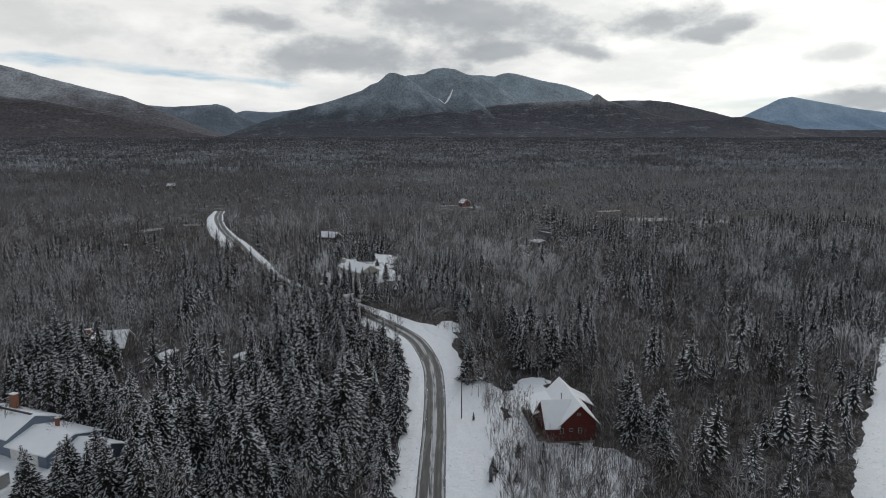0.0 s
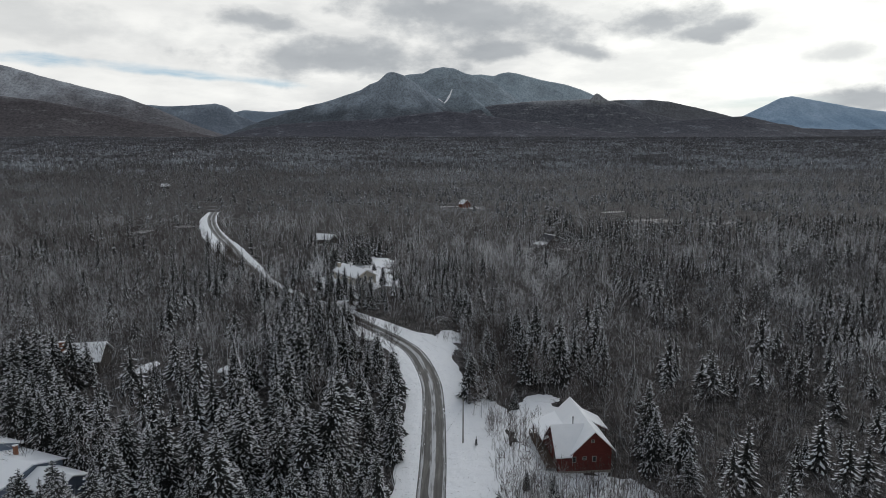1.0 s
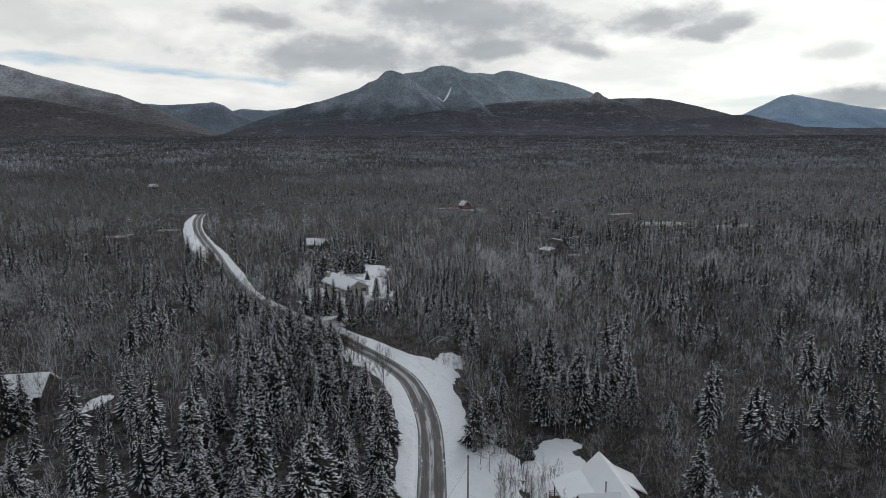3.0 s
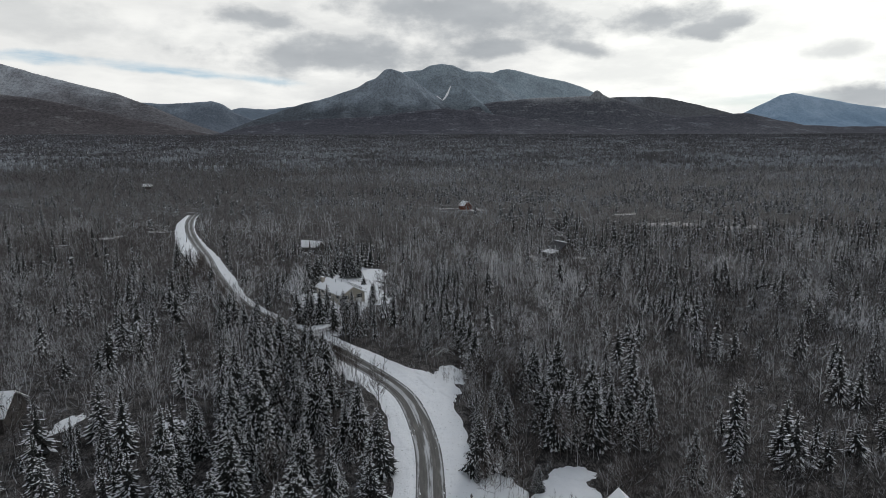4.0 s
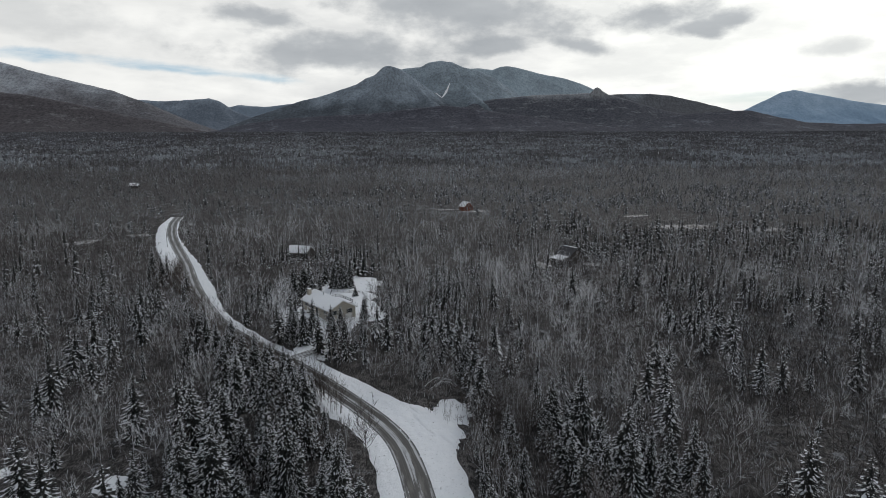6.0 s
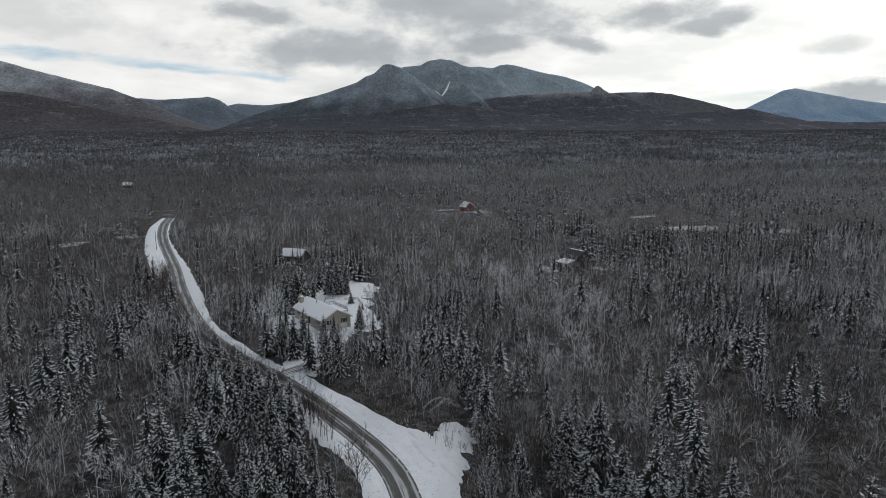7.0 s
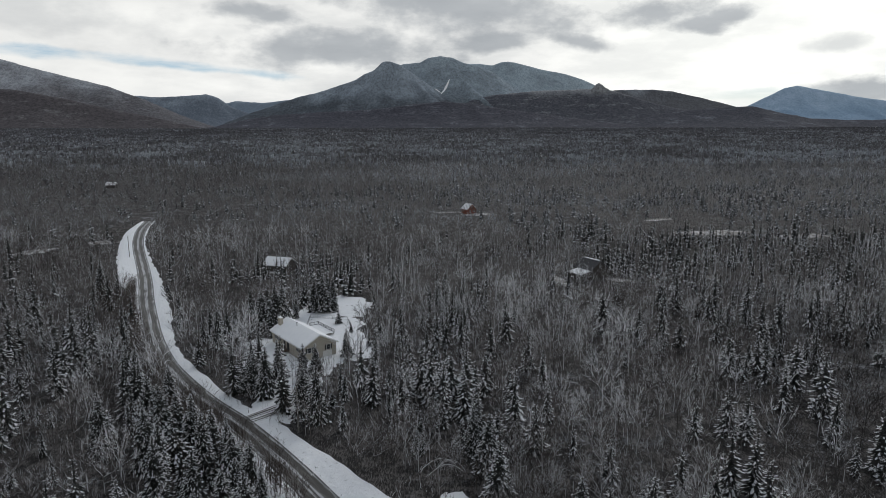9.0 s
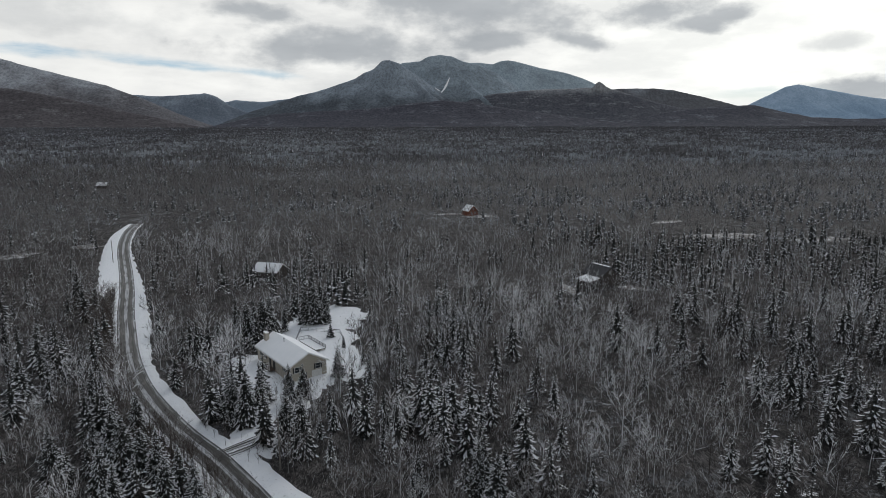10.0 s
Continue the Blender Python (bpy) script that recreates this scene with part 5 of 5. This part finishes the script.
def window(parent, at, width, height, facing, shutters=None, trim=None):
    """A window on a wall: frame with sill, pane and shutters. at: middle on the wall's face; facing: 'x', '-x', 'y' or '-y'."""
    m = Matrix.Translation(at) @ Matrix.Rotation({"-y": 0, "x": math.pi / 2, "y": math.pi, "-x": -math.pi / 2}[facing], 4, "Z")
    w2, h2 = width / 2, height / 2

    def made(name, boxes, mat, under, label=""):
        bm = bmesh.new()
        for b in boxes:
            box(bm, *b)
        bm.transform(m)
        return part(name, bm_mesh(name, bm, mat), under, label)

    f = 0.09
    frame_ob = made("window", [(-w2 - f, -w2, -0.06, 0.02, -h2 - f, h2 + f), (w2, w2 + f, -0.06, 0.02, -h2 - f, h2 + f), (-w2, w2, -0.06, 0.02, h2, h2 + f), (-w2, w2, -0.09, 0.02, -h2 - f, -h2), (-w2, w2, -0.05, 0.0, -0.025, 0.025)], trim or TRIM, parent)
    made("pane", [(-w2, w2, -0.035, 0.01, -h2, -0.026)], GLASS, frame_ob, "dark window glass")
    made("pane", [(-w2, w2, -0.035, 0.01, 0.026, h2)], GLASS, frame_ob, "dark window glass")
    if shutters:
        for s in (-1, 1):
            c = s * (w2 + f + 0.22)
            made("shutter", [(c - 0.2, c + 0.2, -0.05, 0.01, -h2 - 0.05, h2 + 0.05)], shutters, frame_ob, "dark window shutter")


def siding(parent, mat, x0, x1, y, z0, z1, step=0.32, out=-1):
    """Lapped boards on a wall that faces -y (out = -1) or y."""
    bm = bmesh.new()
    z = z0
    while z < z1 - 0.05:
        a = [(x0, y, z), (x0, y + out * 0.035, z), (x0, y + out * 0.008, min(z1, z + step))]
        solid(bm, a, (x1 - x0, 0, 0))
        z += step
    return part("siding", bm_mesh("siding", bm, mat), parent)


def chimney(parent, x, y, z0, z1, w, d, mat):
    bm = bmesh.new()
    box(bm, x - w / 2, x + w / 2, y - d / 2, y + d / 2, z0, z1)
    box(bm, x - w / 2 - 0.08, x + w / 2 + 0.08, y - d / 2 - 0.08, y + d / 2 + 0.08, z1, z1 + 0.16)
    c = part("chimney", bm_mesh("chimney", bm, mat), parent)
    panel("snow_cap", c, ROOF_SNOW, x - w / 2 - 0.05, x + w / 2 + 0.05, y - d / 2 - 0.05, y + d / 2 + 0.05, z1 + 0.16, z1 + 0.34)


def roof_slab(parent, corners, name="roof", mat=None, thick=0.26, edge=None):
    """A sloping roof plane: four corners of its underside, with snow on it."""
    bm = bmesh.new()
    solid(bm, corners, (0, 0, thick))
    bmesh.ops.recalc_face_normals(bm, faces=bm.faces[:])
    ob = part(name, bm_mesh(name, bm, mat or ROOF_SNOW), parent)
    if edge:
        bm = bmesh.new()
        solid(bm, corners, (0, 0, -0.12))
        bmesh.ops.recalc_face_normals(bm, faces=bm.faces[:])
        part("fascia", bm_mesh("fascia", bm, edge), ob)
    return ob


def rail_run(parent, p, q, height=1.0, gap=1.6, mat=None, rails=(0.5, 0.98), balusters=False):
    """Posts and rails between two points."""
    p, q = Vector(p), Vector(q)
    n = max(1, round((q - p).length / gap))
    mat = mat or WOOD
    for i in range(n + 1):
        o = p.lerp(q, i / n)
        panel("post", parent, mat, o.x - 0.05, o.x + 0.05, o.y - 0.05, o.y + 0.05, o.z, o.z + height)
    for r in rails:
        bm = bmesh.new()
        rod(bm, p + Vector((0, 0, r * height)), q + Vector((0, 0, r * height)), 0.045, sides=4)
        part("rail", bm_mesh("rail", bm, mat), parent)
    if balusters:
        k = int((q - p).length / 0.3)
        for i in range(1, k):
            o = p.lerp(q, i / k)
            panel("baluster", parent, mat, o.x - 0.018, o.x + 0.018, o.y - 0.018, o.y + 0.018, o.z, o.z + height)


def red_cabin():
    h = thing("red_cabin", "dark red timber cabin with snow-covered gable roofs", "house", at_land(26.8, 120.2, 5))
    # Main wing: gable front, ridge along y at x = 1.6
    bm = bmesh.new()
    solid(bm, [(-2.2, 0, -0.4), (5.1, 0, -0.4), (5.1, 0, 4.75), (1.6, 0, 8.2), (-2.2, 0, 4.45)], (0, 15.2, 0))
    bmesh.ops.recalc_face_normals(bm, faces=bm.faces[:])
    wall = part("wall", bm_mesh("wall", bm, RED), h)
    # Cross wing: gable to the left, ridge along x at y = 3.9
    bm = bmesh.new()
    solid(bm, [(-5.1, 0.02, -0.4), (-5.1, 7.8, -0.4), (-5.1, 7.8, 3.95), (-5.1, 3.9, 7.75), (-5.1, 0.02, 3.95)], (2.89, 0, 0))
    bmesh.ops.recalc_face_normals(bm, faces=bm.faces[:])
    part("wall", bm_mesh("wall", bm, RED), h)
    part("wall", bm_mesh("wall", (lambda b: (box(b, -5.1, -2.21, 7.81, 15.2, -0.4, 3.55), b)[1])(bmesh.new()), RED), h)
    # Main roof planes; each steep plane breaks into a flatter porch roof at the back
    roof_slab(h, [(1.6, -0.6, 8.28), (5.75, -0.6, 4.2), (5.75, 9.6, 4.2), (1.6, 9.6, 8.28)], edge=RED)
    roof_slab(h, [(1.6, 9.6, 8.28), (4.3, 9.6, 5.62), (4.3, 15.9, 5.62), (1.6, 15.9, 8.28)], edge=RED)
    roof_slab(h, [(4.3, 9.6, 5.62), (7.9, 9.6, 3.75), (7.9, 15.9, 3.75), (4.3, 15.9, 5.62)], edge=RED)
    roof_slab(h, [(1.6, -0.6, 8.28), (1.6, 3.6, 8.28), (-2.95, 3.6, 3.85), (-2.95, -0.6, 3.85)], edge=RED)
    roof_slab(h, [(1.6, 3.6, 8.28), (1.6, 15.9, 8.28), (-1.6, 15.9, 5.15), (-1.6, 3.6, 5.15)], edge=RED)
    roof_slab(h, [(-1.6, 7.0, 5.15), (-1.6, 15.9, 5.15), (-6.5, 15.9, 3.3), (-6.5, 7.0, 3.3)], edge=RED)
    # Cross-wing roof
    roof_slab(h, [(-5.8, 3.9, 7.82), (0.9, 3.9, 7.82), (-2.7, -0.62, 3.42), (-5.8, -0.62, 3.42)], edge=RED)
    roof_slab(h, [(-5.8, 3.9, 7.82), (-5.8, 8.3, 3.55), (-2.3, 8.3, 3.55), (0.9, 3.9, 7.82)], edge=RED)
    siding(h, RED, -5.1, 5.1, 0, 0.5, 3.9)
    panel("foundation", h, CONCRETE, -5.06, 5.06, -0.05, 0.3, -0.4, 0.42, "pale concrete foundation strip")
    for wx, wz, ww, wh in ((-2.1, 2.75, 0.6, 1.0), (-0.1, 2.95, 0.6, 0.5), (1.8, 2.75, 0.6, 1.0), (1.4, 6.3, 0.5, 0.45)):
        window(h, (wx, -0.04, wz), ww, wh, "-y", trim=GREYTRIM)
    for wy in (1.6, 2.6, 5.2):
        window(h, (-5.1, wy, 2.4), 0.6, 1.3, "-x", trim=GREYTRIM)
    for py in (9.9, 12.8, 15.6):
        panel("porch_post", h, WOOD, 7.45, 7.63, py - 0.09, py + 0.09, -0.2, 3.78)
        panel("porch_post", h, WOOD, -6.2, -6.02, py - 0.09, py + 0.09, -0.2, 3.42)
    panel("porch_floor", h, WOOD, 5.1, 7.7, 9.6, 15.8, 0.6, 0.78)
    panel("deck", h, WOOD, -7.2, -5.12, 0.5, 15.2, 0.85, 1.02, "weathered wooden side deck")
    rail_run(h, (-7.1, 0.6, 1.02), (-7.1, 15.1, 1.02), 1.0, 1.8, WOOD, (0.35, 0.68, 1.0))
    rail_run(h, (-7.1, 15.1, 1.02), (-5.3, 15.1, 1.02), 1.0, 1.8, WOOD, (0.35, 0.68, 1.0))
    for py in (1.0, 5.0, 9.0, 13.0):
        panel("deck_leg", h, WOOD, -7.1, -6.95, py, py + 0.15, -0.3, 0.85)
    bm = bmesh.new()
    rod(bm, (-0.6, 6.2, 5.5), (-0.6, 6.2, 8.3), 0.11, sides=10)
    rod(bm, (-0.6, 6.2, 8.3), (-0.6, 6.2, 8.5), 0.18, 0.16, sides=10)
    part("stovepipe", bm_mesh("stovepipe", bm, STEEL), h, "grey metal stovepipe")


def ranch_house():
    h = thing("ranch_house", "beige single-storey house with snow-covered roof", "house", at_land(-33.2, 273.2, 127.3))
    gable_block(h, 20.5, 9.8, 4.1, 2.6, BEIGE, ROOF_SNOW, 0.55, 0.24)
    roof_edge = bmesh.new()
    for s in (-1, 1):
        solid(roof_edge, [(-0.6, s * 0.0, 6.70), (-0.6, s * 5.45, 3.80), (-0.6, s * 5.45, 3.62), (-0.6, 0, 6.52)], (0.05, 0, 0))
    part("bargeboard", bm_mesh("bargeboard", roof_edge, TRIM), h, "white bargeboards along the gable")
    for s in (1, -1):
        panel("gutter", h, TRIM, -0.5, 21.0, min(s * 5.45, s * 5.57), max(s * 5.45, s * 5.57), 3.66, 3.78)
    for wy, wz in ((3.0, 2.9), (-2.6, 2.9)):
        window(h, (0, wy, wz), 1.1, 1.3, "-x", SHUTTER)
    panel("garage_door", h, TRIM, -0.05, 0.02, -3.6, -0.9, -0.3, 1.9, "white panelled basement garage door")
    panel("door", h, SHUTTER, -0.05, 0.02, 0.4, 1.4, -0.3, 1.8, "dark basement door")
    for wx in (3.0, 15.2, 17.6):
        window(h, (wx, 4.9, 2.9), 1.0, 1.3, "y", SHUTTER)
    # Entrance with steps; a flat dark panel stands in for the recess's shade
    panel("recess_shade_panel", h, SHUTTER, 8.6, 12.4, 4.86, 4.93, 1.0, 3.75, "flat dark panel standing for recess shade")
    panel("door", h, BEIGE, 10.0, 11.0, 4.90, 4.97, 1.1, 3.2)
    panel("porch_floor", h, WOOD, 8.6, 13.6, 4.95, 6.6, 0.8, 1.0)
    for i in range(4):
        panel("step", h, WOOD, 13.6 + i * 0.3, 13.9 + i * 0.3, 5.1, 6.4, 0.6 - i * 0.2, 0.8 - i * 0.2)
    rail_run(h, (8.7, 6.5, 1.0), (13.5, 6.5, 1.0), 0.9, 1.2, TRIM, (0.1, 0.98), True)
    for px in (8.8, 13.4):
        panel("porch_post", h, TRIM, px - 0.07, px + 0.07, 6.38, 6.52, 1.0, 3.2)
    chimney(h, 19.6, 2.6, 4.6, 7.3, 1.7, 0.9, BEIGE)
    bm = bmesh.new()
    rod(bm, (12.0, 0.9, 6.0), (12.0, 0.9, 7.4), 0.10, sides=8)
    rod(bm, (12.0, 0.9, 7.4), (12.0, 0.9, 7.6), 0.17, sides=8)
    part("vent_pipe", bm_mesh("vent_pipe", bm, STEEL), h, "dark metal vent pipe")
    d = thing("deck", "raised wooden deck with black railing in the snow", "deck", at_land(-35.6, 291.6, 127.3, 0.0))
    panel("deck_floor", d, WOOD, -1.0, 9.5, -3.0, 0.0, 0.7, 0.80)
    panel("deck_snow", d, ROOF_SNOW, -0.95, 9.45, -2.95, -0.05, 0.804, 0.92, "snow lying on the deck")
    for lx in (-0.9, 4.2, 9.3):
        panel("leg", d, WOOD, lx, lx + 0.12, -2.95, -2.83, -0.4, 0.7)
    rail_run(d, (-1.0, -3.0, 0.88), (9.5, -3.0, 0.88), 1.0, 1.7, BLACK, (0.1, 1.0), True)
    rail_run(d, (9.5, -3.0, 0.88), (9.5, 0, 0.88), 1.0, 1.7, BLACK, (0.1, 1.0), True)
    f = thing("yard_fence", "thin grey wire fence round the snowy yard", "fence", at_land(-42.3, 298.4))
    base = float(land(-42.3, 298.4))
    pts = [(0, 0), (-0.9, 10.9), (11.3, 9.2), (13.5, 2.0)]
    for (ax, ay), (bx, by) in zip(pts[:-1], pts[1:]):
        za, zb = (float(land(-42.3 + u, 298.4 + v)) - base for u, v in ((ax, ay), (bx, by)))
        rail_run(f, (ax, ay, za), (bx, by, zb), 1.3, 2.4, FENCEGREY, (0.3, 0.6, 0.95))


def blue_grey_house():
    h = thing("blue_grey_house", "blue-grey house with brick chimneys and snowy roof", "house", at_land(-83.9, 118.5, 159))
    gable_block(h, 17, 11, 4.2, 2.3, BLUEGREY, ROOF_SNOW, 0.6, 0.24)
    panel("ridge_vent", h, SHINGLE, 0.3, 16, -0.22, 0.22, 6.70, 6.90, "bare dark shingles along the ridge")
    chimney(h, 9.5, -2.8, 4.4, 8.6, 1.5, 1.0, BRICK)
    window(h, (-0.0, 2.2, 2.6), 1.1, 1.2, "-x", trim=TRIM)
    window(h, (4.0, 5.5, 2.2), 1.4, 1.3, "y", trim=TRIM)
    g = thing("garage", "blue-grey garage with white door and snow-covered roof", "garage", at_land(-83.6, 118.4, -21))
    gable_block(g, 10.8, 11.6, 2.7, 1.7, BLUEGREY, ROOF_SNOW, 0.45, 0.24)
    for x0, x1 in ((0.8, 4.4), (5.0, 8.6)):
        d = panel("garage_door", g, TRIM, x0, x1, -5.88, -5.78, -0.1, 2.25, "white panelled garage door")
        for k in range(1, 4):
            panel("door_panel", d, TRIM, x0 + 0.08, x1 - 0.08, -5.91, -5.88, k * 0.56 - 0.5, k * 0.56 - 0.02)
    chimney(g, 3.6, 2.2, 3.3, 5.6, 0.6, 0.6, BRICK)
    a = thing("outbuilding", "low blue-grey outbuilding with snow-covered roof", "shed", at_land(-72.6, 115.2, -21))
    gable_block(a, 8, 7.0, 2.2, 1.5, BLUEGREY, ROOF_SNOW, 0.4, 0.22)
    window(a, (3.6, -3.5, 1.3), 0.8, 0.8, "-y", trim=TRIM)
    t = thing("box_trailer", "grey box trailer with snow on its roof", "trailer", at_land(-83.4, 103.6, -21))
    panel("body", t, TRAILER, 0, 5.2, -1.1, 1.1, 0.55, 2.75)
    panel("snow_cap", t, ROOF_SNOW, -0.02, 5.22, -1.12, 1.12, 2.754, 2.9, "snow on the trailer roof")
    for wx in (3.2, 4.1):
        for s in (-1, 1):
            bm = bmesh.new()
            rod(bm, (wx, s * 1.02, 0.36), (wx, s * 1.24, 0.36), 0.36, sides=14)
            wheel = part("wheel", bm_mesh("wheel", bm, BLACK), t, "black rubber wheel")
            bm = bmesh.new()
            rod(bm, (wx, s * 1.235, 0.36), (wx, s * 1.26, 0.36), 0.19, sides=12)
            part("rim", bm_mesh("rim", bm, STEEL), wheel, "grey steel rim")


def farmhouse():
    h = thing("farmhouse", "house with broad snow-covered roof and brick chimney", "house", at_land(-112.5, 173.6, 12))
    gable_block(h, 18.4, 11, 3.9, 3.4, DARKWALL, ROOF_SNOW, 0.6, 0.26)
    bm = bmesh.new()
    solid(bm, [(7.4, -7.2, -0.4), (13.0, -7.2, -0.4), (13.0, -7.2, 3.9), (10.2, -7.2, 6.9), (7.4, -7.2, 3.9)], (0, 7.0, 0))
    bmesh.ops.recalc_face_normals(bm, faces=bm.faces[:])
    part("wall", bm_mesh("wall", bm, DARKRED), h, "dark red front gable wall")
    roof_slab(h, [(10.2, -7.8, 6.98), (13.5, -7.8, 3.45), (13.5, -2.0, 3.45), (10.2, 0.6, 6.98)])
    roof_slab(h, [(10.2, -7.8, 6.98), (10.2, 0.6, 6.98), (6.9, -2.0, 3.45), (6.9, -7.8, 3.45)])
    roof_slab(h, [(13.5, -8.0, 2.9), (17.5, -8.0, 2.9), (17.5, -5.0, 4.1), (13.5, -5.0, 4.1)])
    chimney(h, 9.2, -3.9, 5.0, 9.0, 1.3, 0.9, BRICK)
    window(h, (10.2, -7.2, 2.2), 1.1, 1.3, "-y", trim=TRIM)
    window(h, (10.2, -7.2, 5.1), 0.8, 0.9, "-y", trim=TRIM)


def far_houses():
    h = thing("dark_house", "dark house with grey shingle roof among spruces", "house", at_land(64.6, 360.2, 117))
    gable_block(h, 10.5, 9.0, 3.8, 3.2, DARKWALL, SHINGLE)
    panel("roof_snow", h, ROOF_SNOW, 0.5, 10.0, -0.5, 0.5, 7.30, 7.40, "line of snow along the ridge")
    roof_slab(h, [(0.0, 4.6, 3.4), (8.0, 4.6, 3.4), (8.0, 10.0, 2.3), (0.0, 10.0, 2.3)], "porch_roof")
    panel("porch_wall", h, DARKWALL, 0.4, 7.6, 4.55, 9.5, -0.4, 2.35)
    roof_slab(h, [(1.0, -4.6, 3.3), (7.0, -4.6, 3.3), (7.0, -8.6, 2.2), (1.0, -8.6, 2.2)], "porch_roof")
    panel("porch_wall", h, DARKWALL, 1.4, 6.6, -8.2, -4.55, -0.4, 2.25)
    window(h, (0, 0, 5.2), 0.8, 0.8, "-x", trim=TRIM)
    h = thing("shed", "small house with snow-covered roof among trees", "shed", at_land(-75.5, 378.2, -18))
    gable_block(h, 11, 8.4, 3.0, 2.6, DARKWALL, ROOF_SNOW)
    window(h, (3.0, -4.2, 1.8), 0.9, 1.0, "-y", trim=TRIM)
    h = thing("far_red_house", "red house with snow-covered roof, far off", "house", at_land(19.5, 501, 118))
    gable_block(h, 7.5, 6.4, 3.2, 2.9, RUST, ROOF_SNOW, 0.45)
    window(h, (0, 1.4, 2.0), 0.8, 1.1, "-x", trim=TRIM)
    window(h, (0, -1.4, 2.0), 0.8, 1.1, "-x", trim=TRIM)
    window(h, (0, 0, 4.2), 0.7, 0.8, "-x", trim=TRIM)
    h = thing("distant_cottage", "small white distant cottage with snowy roof", "house", at_land(-297.7, 665.5, 10))
    gable_block(h, 7.5, 6, 2.6, 2.2, DARKWALL, ROOF_SNOW)


POLEWOOD = plain_material("grey_pole_timber", (0.13, 0.12, 0.11), (0.22, 0.205, 0.19), 2.0, 0.85, (3, 3, 0.4))


def utility_pole(x, y, height, turn, guy=False):
    p = thing("utility_pole", "weathered wooden utility pole in the snow", "pole", at_land(x, y, turn), "utility poles along the road")
    bm = bmesh.new()
    rod(bm, (0, 0, -0.5), (0, 0, height), 0.16, 0.11, 10)
    part("shaft", bm_mesh("shaft", bm, POLEWOOD), p)
    for ix in (-0.16, 0.16):
        bm = bmesh.new()
        rod(bm, (ix, 0, height - 0.5), (ix, 0, height - 0.2), 0.05, 0.035, 8)
        part("insulator", bm_mesh("insulator", bm, STEEL), p, "grey insulator")
    if guy:
        bm = bmesh.new()
        rod(bm, (0, 0, height - 2.0), guy, 0.02, sides=4)
        part("guy_wire", bm_mesh("guy_wire", bm, STEEL), p, "taut steel guy wire")
    return p


def bent_saplings():
    """Young birches bowed to the ground by snow, at the edge of the woods."""
    t = thing("bent_birch", "slender birch bowed over by snow beside the road", "tree", at_land(3.5, 216.5))
    for k, (reach, top, turn) in enumerate(((7.5, 3.4, 172), (6.4, 2.7, 184), (5.6, 2.9, 160))):
        c, sn = math.cos(radians(turn)), math.sin(radians(turn))
        pts = [Vector((reach * f * c + 0.3 * k, reach * f * sn, top * math.sin(math.pi * (0.08 + 0.80 * f)) - 0.2)) for f in np.linspace(0, 1, 12)]
        bm = bmesh.new()
        for i, (p, q) in enumerate(zip(pts[:-1], pts[1:])):
            rod(bm, p, q, 0.07 - 0.004 * i, 0.066 - 0.004 * i, 5)
        stem = part("stem", bm_mesh("stem", bm, SAPLING_BARK), t)
        bm = bmesh.new()
        for i, (p, q) in enumerate(zip(pts[1:-1], pts[2:])):
            up = Vector((0, 0, 0.06))
            rod(bm, p + up, q + up, 0.055, 0.05, 5)
        part("snow_cap", bm_mesh("snow_cap", bm, ROOF_SNOW), stem, "line of snow along the stem")
        rng = np.random.default_rng(40 + k)
        fine = Soup()
        for p in pts[4:]:
            for _ in range(7):
                d = unit(np.array((c, sn, -0.5)) + rng.normal(0, 0.5, 3))
                e = unit(np.cross(d, rng.normal(0, 1, 3))) * 0.03
                fine.tri(np.array(p) - e, np.array(p) + e, np.array(p) + d * rng.uniform(0.6, 1.5))
        part("twigs", mesh_of("twigs", *fine.arrays(), [RIMED_BARK]), t, "fine twigs white with rime")


def poles():
    utility_pole(4.2, 131.5, 10.2, 0, (-6.2, -4.0, 0.1))
    utility_pole(-148.3, 402.4, 10.5, 20)
    utility_pole(-29.9, 232.9, 10, 40)


build_ground()
build_road()
build_clearings()
build_cut()
build_clods()
build_driveway()
build_mountains()
build_forest()
red_cabin()
ranch_house()
blue_grey_house()
farmhouse()
far_houses()
bent_saplings()
poles()
